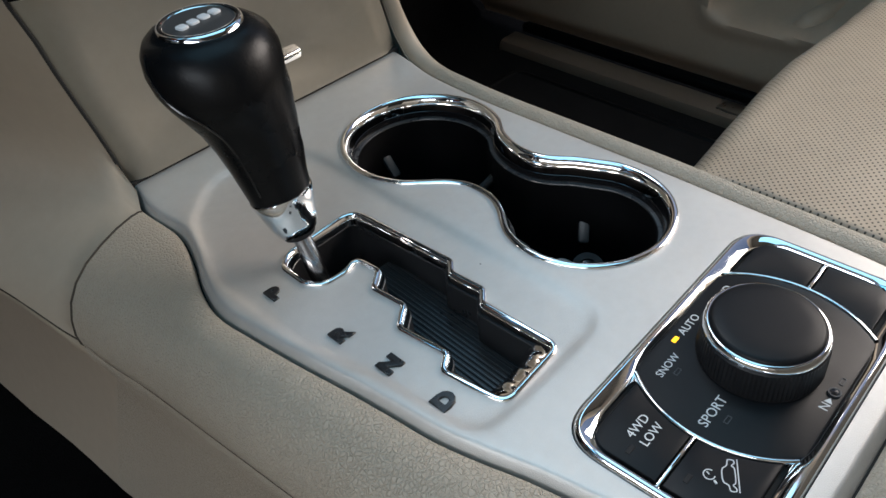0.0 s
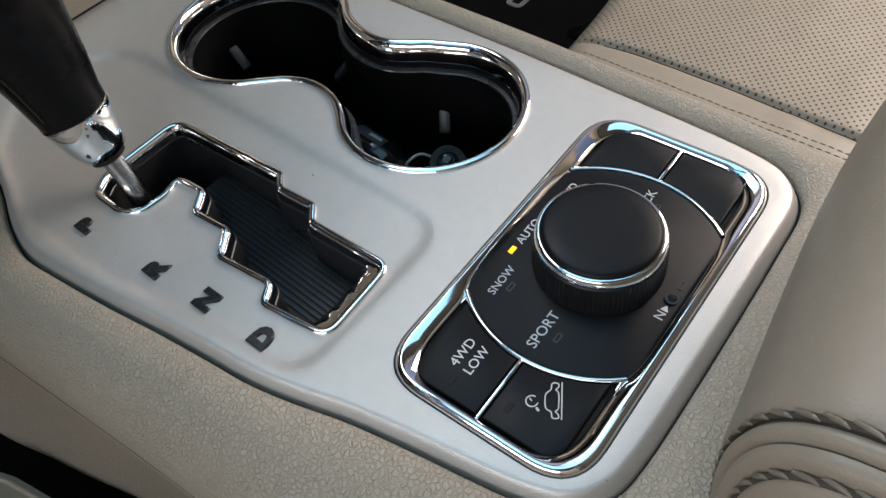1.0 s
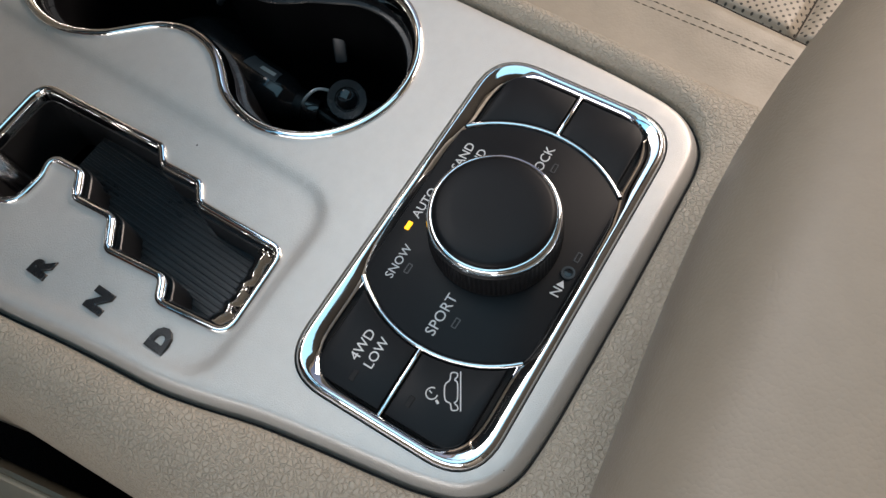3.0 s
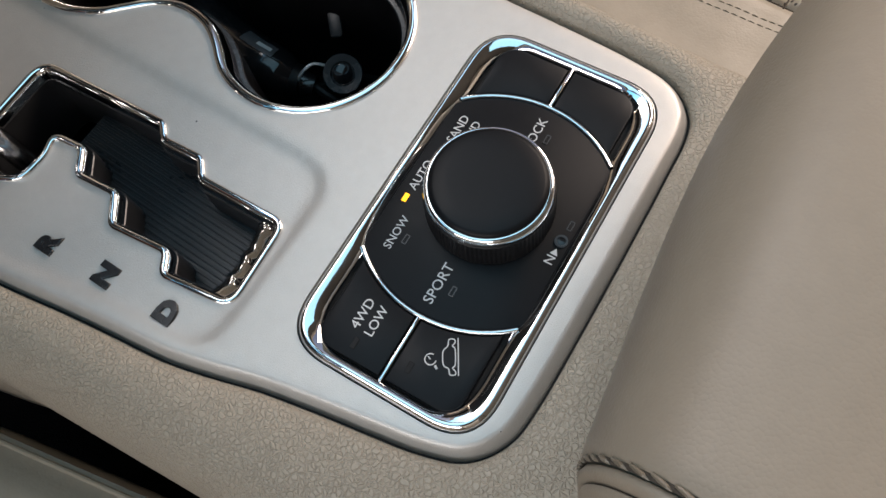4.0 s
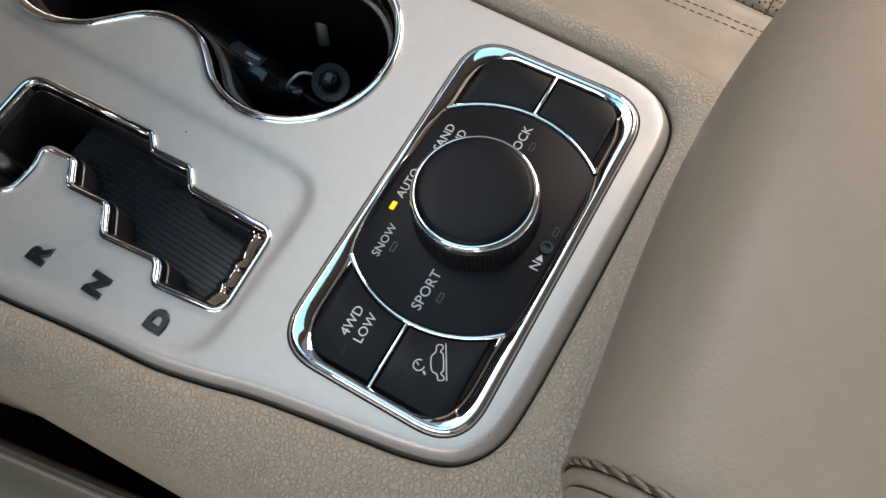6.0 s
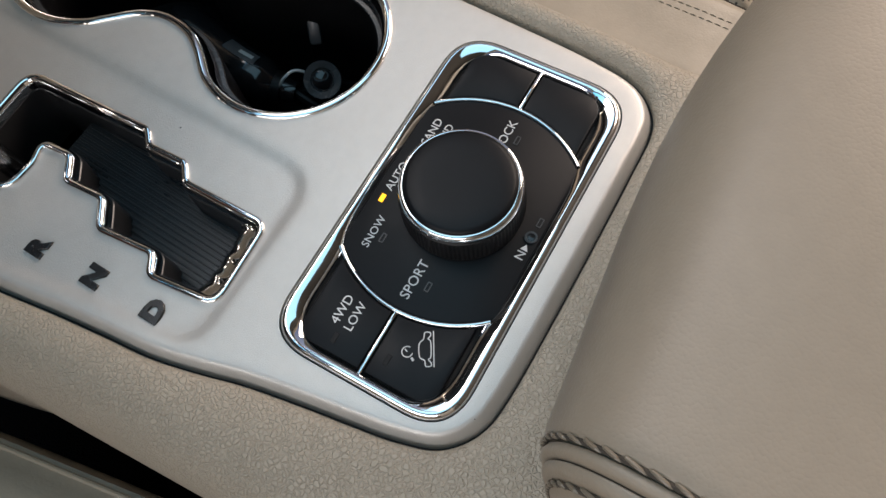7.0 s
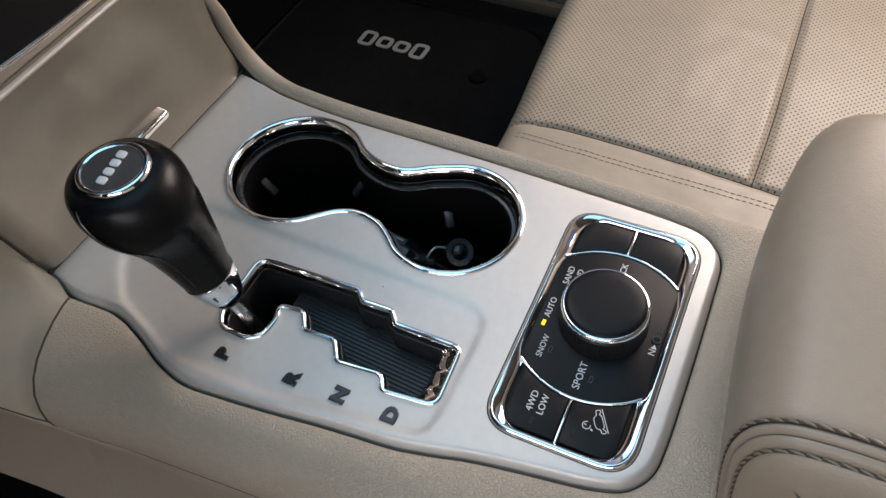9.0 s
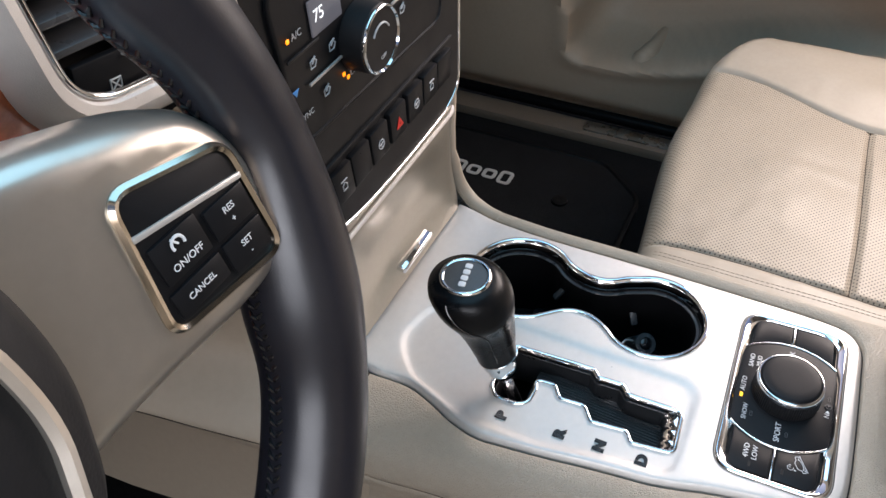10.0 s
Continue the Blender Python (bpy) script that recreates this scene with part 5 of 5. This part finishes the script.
    # knee panel: one skin that leaves the padding's front joint and the stack's edge and runs forward
    side = [(-0.0005, -0.0006, 0), (-0.002, -0.0010, 0), (-0.005, -0.0010, -0.0005), (-0.015, 0.001, -0.003), (-0.030, 0.008, -0.008), (-0.044, 0.020, -0.014), (-0.055, 0.040, -0.02), (-0.062, 0.075, -0.025), (-0.066, 0.13, -0.025), (-0.075, 0.22, -0.025), (-0.09, 0.36, -0.025)]
    ahead = [(0, 0.0012, 0), (0, 0.003, 0), (-0.001, 0.007, 0.0004), (-0.003, 0.016, 0.001), (-0.006, 0.032, 0.003), (-0.010, 0.052, 0.006), (-0.016, 0.075, 0.010), (-0.024, 0.105, 0.016), (-0.034, 0.15, 0.022), (-0.05, 0.22, 0.03), (-0.07, 0.36, 0.04)]
    n = len(JOINT) - 1
    edge = [(JOINT[k], 0.8 + 0.2 * smooth(0, n, k)) for k in range(n, -1, -1)]
    edge = [(p, 1.0) for p in reversed(FOOT)] + edge
    edge += [(Vector((left_edge(z) - 0.0012, 0.2560 + 0.0115 * smooth(-0.002, 0.020, z), z)), 0.8 * (1 - smooth(0.0, 0.22, z))) for z in list(np.linspace(0.004, 0.10, 14)) + list(np.linspace(0.115, 0.250, 10))]
    bm = bmesh.new()
    rings = []
    grid = [[p + Vector(a).lerp(Vector(b), w) for a, b in zip(side, ahead)] for p, w in edge]
    for i, (fx, fz) in enumerate(((0.35, -1.3), (0.3, -0.6), (0.6, 0.3), (0.9, 0.8))):
        grid[i] = [edge[i][0] + Vector((b[0] * fx, b[1] - 0.0012, b[2] * fz)) for b in ahead]
    for j in range(2, len(side)):
        for _ in range(4 * j):
            col = [row[j].copy() for row in grid]
            for i in range(5, len(grid) - 1):
                grid[i][j] = col[i] * 0.5 + (col[i - 1] + col[i + 1]) * 0.25
    for row in grid:
        rings.append([bm.verts.new(v) for v in row])
    skin(bm, rings, False)
    part("knee_panel", bm, beige_smooth, dash, "beige soft knee panel beside the stack", 70)
    bm = bmesh.new()
    tube(bm, catmull([v + Vector((-0.0002, 0, 0)) for v in grid[4]], 4, False), 0.0004, 6)
    part("knee_seam", bm, seam_dark, dash, "thin seam along the knee panel")
    line = catmull([(0.0790, 0.2340, 0.0003), (0.0800, 0.2400, 0.0006), (0.0818, 0.2480, 0.0022), (0.0834, 0.2560, 0.0060), (0.0843, 0.2625, 0.0135), (0.0836, 0.2662, 0.025), (0.0812, 0.2680, 0.042)], 6, False) + [Vector((right_edge(z) + 0.0012, FACE + 0.0042, z)) for z in np.linspace(0.055, 0.36, 16)]
    rim = [(0, -7), (0.7, -7), (0.9, -3.6), (1.6, -2.4), (2.5, -1.5), (4, -0.6), (6, 0.1), (8, 0), (9.6, -1.2), (10.8, -2.8), (11.5, -5), (12, -9), (12.5, -16), (13, -30), (13.5, -50), (14, -80), (14.5, -120)]
    bm = bmesh.new()
    rings = []
    for i, p in enumerate(line):
        t = (line[min(i + 1, len(line) - 1)] - line[max(i - 1, 0)]).normalized()
        n = (Vector((1, 0, 0)) - t * t.x).normalized()
        u = n.cross(t)
        w = 1 - 0.25 * smooth(0.005, 0.03, p.z)
        rings.append([bm.verts.new(p + n * (a * w / 1000) + u * (b / 1000)) for a, b in rim])
    skin(bm, rings, False)
    part("knee_rim", bm, beige_smooth, dash, "beige rim beside the stack", 60)
    # dashboard mass above and to both sides
    bm = bmesh.new()
    for x0, x1, z0 in ((-0.80, -0.21, 0.10), (0.115, 0.80, 0.10)):
        box(bm, (x1 - x0, 0.30, 0.30), Matrix.Translation(((x0 + x1) / 2, 0.62, z0 + 0.15)), 0.05, 4)
    box(bm, (1.6, 0.5, 0.10), Matrix.Translation((0, 0.64, 0.42)), 0.04, 4)
    part("dash_top", bm, black_plastic, dash)
    bm = bmesh.new()
    box(bm, (0.58, 0.02, 0.12), Matrix.Translation((0.40, 0.46, 0.16)), 0.01, 2)
    part("glove_box", bm, beige_smooth, dash)
    # upper left: vent in a silver frame, wood beside it
    bm = bmesh.new()
    V = Matrix.Translation((-0.165, FACE + 0.004, 0.345)) @ Matrix.Rotation(radians(90), 4, "X")
    loop = [Vector((p.x, p.y)) for p in subdivide(round_poly([(-0.036, -0.073), (0.040, -0.088), (0.040, 0.09), (-0.050, 0.09)], [0.026, 0.016, 0.016, 0.016], 10), 0.01)]
    sweep(bm, loop, [(0.016, -0.010), (0.015, -0.002), (0.011, 0.003), (0.006, 0.005), (0.002, 0.004), (0.0, 0.001)])
    bmesh.ops.transform(bm, matrix=V, verts=bm.verts)
    vent = part("vent_frame", bm, silver, dash, "satin silver air vent frame")
    bm = bmesh.new()
    sweep(bm, loop, [(0.0008, 0.0015), (0.0, 0.003), (-0.0014, 0.003), (-0.002, 0.0012)])
    bmesh.ops.transform(bm, matrix=V, verts=bm.verts)
    part("vent_chrome", bm, chrome, vent)
    bm = bmesh.new()
    sweep(bm, loop, [(0.0, 0.001), (-0.004, -0.012), (-0.006, -0.03)], cap=True)
    bmesh.ops.transform(bm, matrix=V, verts=bm.verts)
    part("vent_box", bm, black_gap, vent)
    for k in range(14):
        bm = bmesh.new()
        box(bm, (0.084, 0.0036, 0.018), V @ Matrix.Translation((0.0, -0.056 + k * 0.0108, -0.009)) @ Matrix.Rotation(radians(-8), 4, "Z") @ Matrix.Rotation(radians(12), 4, "X"), 0.0015)
        part("vent_slat", bm, vent_plastic, vent)
    bm = bmesh.new()
    box(bm, (0.074, 0.016, 0.004), V @ Matrix.Translation((0.004, -0.0735, -0.002)) @ Matrix.Rotation(radians(-10), 4, "Z"), 0.001)
    part("vent_sill", bm, black_soft, vent)
    bm = bmesh.new()
    mark = V @ Matrix.Translation((-0.0165, -0.0735, 0.0003)) @ Matrix.Rotation(radians(-10), 4, "Z")
    tube(bm, [mark @ Vector((x, y, 0)) for x, y in ((-0.0024, -0.0022), (0.0024, -0.0022), (0.0024, 0.0022), (-0.0024, 0.0022))], 0.0004, 6, True)
    for q in (1, -1):
        tube(bm, [mark @ Vector((-0.002, -0.0018 * q, 0)), mark @ Vector((0.002, 0.0018 * q, 0))], 0.0003, 6)
    part("vent_mark", bm, grey_print, vent)
    bm = bmesh.new()
    box(bm, (0.012, 0.0012, 0.002), V @ Matrix.Translation((-0.004, -0.066, 0.0006)) @ Matrix.Rotation(radians(-10), 4, "Z"), 0.0004, 1)
    part("vent_tab", bm, silver, vent)
    bm = bmesh.new()
    box(bm, (0.30, 0.05, 0.10), Matrix.Translation((-0.348, 0.300, 0.300)), 0.02, 4)
    part("wood_strip", bm, wood, dash, "glossy red-brown wood trim")


build_stack()


# ---- steering wheel ----
def build_wheel():
    C, tilt, R, yaw = Vector((-0.357, 0.204, 0.2747)), radians(17.3), 0.1672, radians(-1.9)
    sw = thing("steering_wheel", "black leather steering wheel with satin silver spoke and buttons", "steering wheel", C)
    # wheel frame: x right, y up along the wheel, z towards the driver
    W = Matrix.Translation(C) @ Matrix.Rotation(yaw, 4, "Z") @ Matrix.Rotation(radians(90) - tilt, 4, "X")

    def piece(name, bm, mat, parent=None, label="", angle=35):
        bmesh.ops.transform(bm, matrix=W, verts=bm.verts)
        ob = part(name, bm, mat, None, label, angle)
        if parent is None:
            return under(ob, sw)
        ob.parent = parent
        ob.matrix_parent_inverse = parent.matrix_parent_inverse @ Matrix()
        return ob

    bm = bmesh.new()
    n = 180

    def swell(a):
        """The grip is thicker below the spokes."""
        a = math.degrees(a) % 360
        joint = sum(math.exp(-((a - c) / 7.0) ** 2) for c in (20, 340, 160, 200))
        return 0.0004 + 0.0018 * joint + 0.0032 * (smooth(270, 320, a) * smooth(362, 346, a) + smooth(270, 220, a) * smooth(178, 194, a))
    ring = [2 * math.pi * i / n for i in range(n)]
    tube(bm, [((R - swell(a)) * math.cos(a), (R - swell(a)) * math.sin(a), 0) for a in ring], [0.0156 + swell(a) for a in ring], 24, True)
    piece("rim", bm, wheel_leather)
    # lacing on the inner side of the rim
    bm = bmesh.new()
    for i in range(230):
        a = 2 * math.pi * i / 230
        r = R - 0.0155 - 2 * swell(a)
        for s in (1, -1):
            tube(bm, [((r + 0.0002) * math.cos(a), (r + 0.0002) * math.sin(a), s * 0.0004), ((r - 0.0005) * math.cos(a + 0.010), (r - 0.0005) * math.sin(a + 0.010), s * 0.0016), ((r + 0.0003) * math.cos(a + 0.020), (r + 0.0003) * math.sin(a + 0.020), s * 0.0030)], [0.0005, 0.0008, 0.0005], 6)
    piece("lacing", bm, black_gloss, None, "black stitched lacing")
    # right and left spokes
    for s in (1, -1):
        out = catmull([(0.035 * s, 0.054, 0), (0.092 * s, 0.042, 0), (0.110 * s, 0.037, 0), (0.129 * s, 0.031, 0), (0.144 * s, 0.023, 0), (0.155 * s, 0.008, 0), (0.157 * s, -0.012, 0), (0.153 * s, -0.028, 0), (0.145 * s, -0.037, 0), (0.126 * s, -0.038, 0), (0.100 * s, -0.036, 0), (0.070 * s, -0.036, 0), (0.035 * s, -0.042, 0)], 6, False)
        out = [p.to_2d() for p in out]
        bm = bmesh.new()
        if area2(out) < 0:
            out = out[::-1]
        rings = []
        for d, h in ((0.0, -0.010), (0.0, 0.002), (-0.0015, 0.0065), (-0.0045, 0.0100), (-0.0085, 0.0118)):
            rings.append([bm.verts.new((p.x, p.y, h - 0.003 * smooth(0.11, 0.165, abs(p.x)))) for p in offset(out, d)])
        skin(bm, rings)
        rim_in = offset(out, -0.0085)
        flat = list(rim_in)
        for x in np.arange(0.02, 0.17, 0.004):
            flat += [Vector((s * x, y)) for y in np.arange(-0.05, 0.06, 0.004) if inside(rim_in, s * x, y) and dist(rim_in, s * x, y) > 0.0015]
        vo, eo, fo, vi, ei, fi = delaunay_2d_cdt(flat, [(i, (i + 1) % len(rim_in)) for i in range(len(rim_in))], [], 0, 1e-7)
        made = [rings[-1][q[0]] if q and q[0] < len(rim_in) else bm.verts.new((p.x, p.y, 0.0118 - 0.003 * smooth(0.11, 0.165, abs(p.x)))) for p, q in zip(vo, vi)]
        for f in fo:
            c = sum((vo[i] for i in f), Vector((0, 0))) / 3
            if inside(rim_in, c.x, c.y):
                bm.faces.new([made[i] for i in f])
        bmesh.ops.delete(bm, geom=[v for v in bm.verts if not v.link_faces], context="VERTS")
        spoke = piece("spoke", bm, champagne, None, "satin silver spoke")
        pad = round_poly([(0.107 * s, 0.019), (0.144 * s, 0.011), (0.145 * s, -0.026), (0.102 * s, -0.022)], [0.005, 0.007, 0.005, 0.005], 6)
        pad = [Vector((p.x, p.y)) for p in pad]
        if area2(pad) < 0:
            pad = pad[::-1]
        bm = bmesh.new()
        sweep(bm, pad, [(0.0028, 0.008), (0.0026, 0.0125), (0.0014, 0.0138), (0.0, 0.0132), (-0.0004, 0.0118)])
        piece("pad_rim", bm, pad_metal)
        bm = bmesh.new()
        sweep(bm, pad, [(0.0002, 0.009), (0.0, 0.0122), (-0.0008, 0.0126)], cap=True)
        piece("button_pad", bm, black_soft)
        if s > 0:
            bm = bmesh.new()
            box(bm, (0.040, 0.0020, 0.0012), Matrix.Translation((0.1250, 0.0040, 0.0130)) @ Matrix.Rotation(radians(-9), 4, "Z"), 0.0005)
            piece("pad_divider", bm, silver)
            for x, y, w, h in ((0.1155, -0.0040, 0.018, 0.0125), (0.1350, -0.0055, 0.0165, 0.0105), (0.1350, -0.0175, 0.0165, 0.0105), (0.1150, -0.0165, 0.020, 0.0085)):
                bm = bmesh.new()
                box(bm, (w, h, 0.0018), Matrix.Translation((x, y, 0.0130)), 0.0007)
                piece("wheel_button", bm, black_soft)
            for text, x, y, size in (("ON/OFF", 0.1160, -0.0070, 0.0032), ("RES", 0.1350, -0.0040, 0.0029), ("+", 0.1350, -0.0078, 0.0028), ("SET", 0.1350, -0.0160, 0.0029), ("-", 0.1350, -0.0196, 0.0028), ("CANCEL", 0.1150, -0.0165, 0.0028)):
                ob = lettering("wheel_label", text, size, W @ Matrix.Translation((x, y, 0.0140)), white_print, None, 0.0001)
                under(ob, sw)
            bm = bmesh.new()
            tube(bm, [(0.1155 + 0.0022 * math.cos(a), -0.0015 + 0.0022 * math.sin(a), 0.0141) for a in np.linspace(-0.4, 3.6, 12)], 0.0005, 6)
            tube(bm, [(0.1155, -0.0015, 0.0141), (0.1138, 0.0008, 0.0141)], 0.0004, 6)
            piece("wheel_mark", bm, white_print)
    # airbag cover
    bm = bmesh.new()
    hub = catmull([(0.0, 0.060, 0), (0.045, 0.056, 0), (0.068, 0.036, 0), (0.0735, 0.010, 0), (0.069, -0.018, 0), (0.052, -0.046, 0), (0, -0.060, 0), (-0.052, -0.046, 0), (-0.069, -0.018, 0), (-0.0735, 0.010, 0), (-0.068, 0.036, 0), (-0.045, 0.056, 0)], 6)
    hub = [p.to_2d() for p in hub]
    if area2(hub) < 0:
        hub = hub[::-1]
    sweep(bm, hub, [(0.0, -0.02), (0.001, 0.008), (-0.001, 0.018), (-0.006, 0.026), (-0.016, 0.032), (-0.03, 0.035)], cap=True)
    piece("airbag_cover", bm, cover_grain, None, "black grained airbag cover")
    bm = bmesh.new()
    sweep(bm, offset(hub, -0.0155), [(0.0022, 0.031), (0.0020, 0.0350), (0.0, 0.0362), (-0.0020, 0.0350), (-0.0022, 0.031)])
    piece("hub_ring", bm, champagne, None, "silver ring on the cover")
    bm = bmesh.new()
    tube(bm, [(0, 0, -0.28), (0, 0, -0.02)], 0.035, 24)
    piece("column", bm, black_plastic)


build_wheel()


# ---- cabin ----
def sheet(name, mat, corners, label, category, thick=0.02):
    bm = bmesh.new()
    vs = [bm.verts.new(c) for c in corners]
    f = bm.faces.new(vs)
    r = bmesh.ops.extrude_face_region(bm, geom=[f])
    n = (Vector(corners[1]) - Vector(corners[0])).cross(Vector(corners[2]) - Vector(corners[0])).normalized()
    for v in r["geom"]:
        if isinstance(v, bmesh.types.BMVert):
            v.co -= n * thick
    ob = finish(name, bm, mat)
    return tagged(ob, label, category, kind="structure")


sheet("floor", carpet, [(-0.85, -1.4, -0.352), (0.85, -1.4, -0.352), (0.85, 0.95, -0.352), (-0.85, 0.95, -0.352)], "black carpeted car floor", "floor")
sheet("firewall", carpet, [(-0.85, 0.80, -0.40), (0.85, 0.80, -0.40), (0.85, 0.86, 0.40), (-0.85, 0.86, 0.40)], "black carpeted firewall under the dashboard", "wall")


def build_mat():
    mat = thing("floor_mat", "black passenger floor mat with a pale maker's mark", "floor mat", (0.42, 0.35, -0.352))
    bm = bmesh.new()
    loop = [Vector((p.x, p.y)) for p in subdivide(round_poly([(0.17, 0.21), (0.54, 0.21), (0.60, 0.28), (0.60, 0.62), (0.17, 0.62)], [0.02, 0.04, 0.04, 0.02, 0.02], 6), 0.05)]
    slab(bm, loop, -0.352, -0.341, 0.003)
    under(part("mat_surface", bm, mat_black), mat)
    bm = bmesh.new()
    sweep(bm, loop, [(0.004, -0.351), (0.004, -0.340), (-0.001, -0.339), (-0.004, -0.341)])
    under(part("binding", bm, black_rubber), mat)
    for k, (w, h) in enumerate(((0.018, 0.03), (0.02, 0.022), (0.02, 0.022), (0.02, 0.03))):
        bm = bmesh.new()
        x, y = 0.508, 0.407 + k * 0.026
        l = [Vector((p.x + x, p.y + y)) for p in round_poly([(-h / 2, -0.011), (h / 2, -0.011), (h / 2, 0.011), (-h / 2, 0.011)], 0.008, 5)]
        sweep(bm, l, [(0, -0.3415), (0, -0.3400), (-0.0055, -0.3400), (-0.0055, -0.3415)])
        under(part("emblem_bar", bm, grey_print, None, "pale grey woven mark"), mat)
    bm = bmesh.new()
    revolve(bm, [(0.012, 0.0), (0.011, 0.003), (0.006, 0.004), (0.0, 0.003)], Matrix.Translation((0.490, 0.313, -0.341)), 24)
    under(part("mat_clip", bm, black_rubber), mat)


build_mat()


def build_door():
    door = thing("passenger_door", "beige passenger door panel with a moulded map pocket", "car door", (0.72, 0.1, -0.352), kind="structure")
    def lip(y):
        return -0.238 + 0.090 * smooth(0.33, -0.10, y)

    def depth(y, z):
        """A pocket let into the panel, with a rounded front end, under a padded ledge."""
        a, b, k = 0.388 - y + 0.10 * smooth(-0.17, -0.05, z) * 0.4, z - lip(y), 0.035
        hh = max(k - abs(a - b), 0) / k
        s = min(a, b) - hh * hh * k / 4
        x = 0.704 + 0.11 * smooth(-0.002, 0.016, s) + 0.03 * smooth(0.01, 0.05, s) - 0.006 * math.exp(-((s + 0.006) / 0.012) ** 2)
        x += 0.022 * smooth(-0.30, -0.337, z)
        ledge = -0.055 - 0.3 * max(0.0, 0.1 - y)
        x -= (0.09 + 0.03 * smooth(0.39, 0.30, y)) * smooth(ledge - 0.03, ledge + 0.02, z) * smooth(0.49, 0.36, y)
        return x + 0.06 * smooth(0.03, 0.12, z)
    bm = bmesh.new()
    skin(bm, [[bm.verts.new((depth(y, z), y, z)) for y in np.arange(-0.8, 0.80, 0.012)] for z in np.concatenate([np.arange(-0.337, -0.05, 0.006), np.arange(-0.05, 0.29, 0.015)])], False)
    under(part("door_skin", bm, door_beige, None, "", 60), door)
    bm = bmesh.new()
    tube(bm, catmull([(0.735, 0.282, -0.275), (0.735, 0.280, -0.246), (0.740, 0.274, -0.233), (0.757, 0.268, -0.228), (0.815, 0.262, -0.228)], 5, False), [0.016] * 6 + [0.016] * 5 + [0.014] * 5 + [0.012] * 5, 16)
    under(part("pocket_divider", bm, door_beige), door)
    bm = bmesh.new()
    box(bm, (0.016, 1.5, 0.016), Matrix.Translation((0.712, -0.05, -0.336)), 0.006, 3)
    under(part("weather_strip", bm, black_rubber), door)


build_door()


def build_sill():
    sill = thing("door_sill", "brownish sill trim, darkened for shade, with a brushed steel scuff plate", "sill", kind="structure")
    bm = bmesh.new()
    rings = []
    for x, z in ((0.652, -0.352), (0.653, -0.344), (0.656, -0.339), (0.662, -0.337), (0.690, -0.337), (0.697, -0.341), (0.699, -0.352)):
        rings.append([bm.verts.new((x, y, z)) for y in np.arange(-0.9, 0.75, 0.05)])
    skin(bm, rings, False)
    part("sill_trim", bm, sill_shade_brown, sill, "brownish plastic sill trim with shade in its colour")
    bm = bmesh.new()
    box(bm, (0.025, 0.80, 0.004), Matrix.Translation((0.676, -0.06, -0.3360)), 0.0015)
    part("scuff_plate", bm, steel, sill, "brushed steel scuff plate")
    bm = bmesh.new()
    box(bm, (0.006, 0.034, 0.0012), Matrix.Translation((0.677, 0.150, -0.3337)), 0.0003, 1)
    part("plate_mark", bm, black_plastic, sill)


build_sill()

# plain shell that closes the cabin round the camera
sheet("door_driver", beige_smooth, [(-0.76, 0.8, -0.352), (-0.76, -1.4, -0.352), (-0.76, -1.4, 0.30), (-0.76, 0.8, 0.30)], "plain beige driver door", "car door")
sheet("door_rear", beige_smooth, [(0.775, -1.4, -0.352), (0.775, -0.75, -0.352), (0.775, -0.75, 0.30), (0.775, -1.4, 0.30)], "plain beige rear door", "car door")
sheet("door_upper", beige_smooth, [(0.78, -0.8, 0.25), (0.78, 0.8, 0.25), (0.78, 0.8, 0.30), (0.78, -0.8, 0.30)], "beige door top", "car door")
bm = bmesh.new()
rings = []
for z in (0.82, 0.84):
    inner_ring = [bm.verts.new((x, y, z)) for x, y in ((-0.48, -0.18), (0.36, -0.18), (0.36, 0.32), (-0.48, 0.32))]
    outer_ring = [bm.verts.new((x, y, z)) for x, y in ((-0.62, -1.4), (0.62, -1.4), (0.62, 0.35), (-0.62, 0.35))]
    skin(bm, [inner_ring, outer_ring])
    rings.append(inner_ring)
skin(bm, rings)
tagged(finish("ceiling", bm, headliner), "unseen charcoal headliner with a sunroof opening, added to darken reflections", "ceiling", kind="structure")
# unseen wall added behind the camera, dark for the reflections
sheet("wall_rear", headliner, [(-0.8, -1.4, -0.352), (0.8, -1.4, -0.352), (0.65, -1.4, 0.82), (-0.65, -1.4, 0.82)], "unseen plain rear wall, dark to keep reflections dark", "wall")
for s in (-1, 1):
    bm = bmesh.new()
    for y in (-0.55, ):
        tube(bm, [(s * 0.77, y, 0.28), (s * 0.72, y - 0.02, 0.55), (s * 0.63, y - 0.04, 0.82)], 0.05, 12)
    tube(bm, [(s * 0.77, 0.95, 0.35), (s * 0.70, 0.65, 0.62), (s * 0.62, 0.35, 0.82)], 0.035, 12)
    tube(bm, [(s * 0.62, 0.35, 0.82), (s * 0.63, -1.4, 0.80)], 0.05, 12)
    tagged(finish("pillar", bm, beige_smooth), "beige roof pillars and rail", "pillar", kind="structure")
# unseen ground sheet added to bounce light in from outside
ground = sheet("ground", vary(material("bounce_ground_grey", (0.12, 0.12, 0.12), 0.9), 3, 0.2), [(-60, -60, -0.9), (60, -60, -0.9), (60, 60, -0.9), (-60, 60, -0.9)], "unseen grey ground outside the car, added for bounced light", "ground")
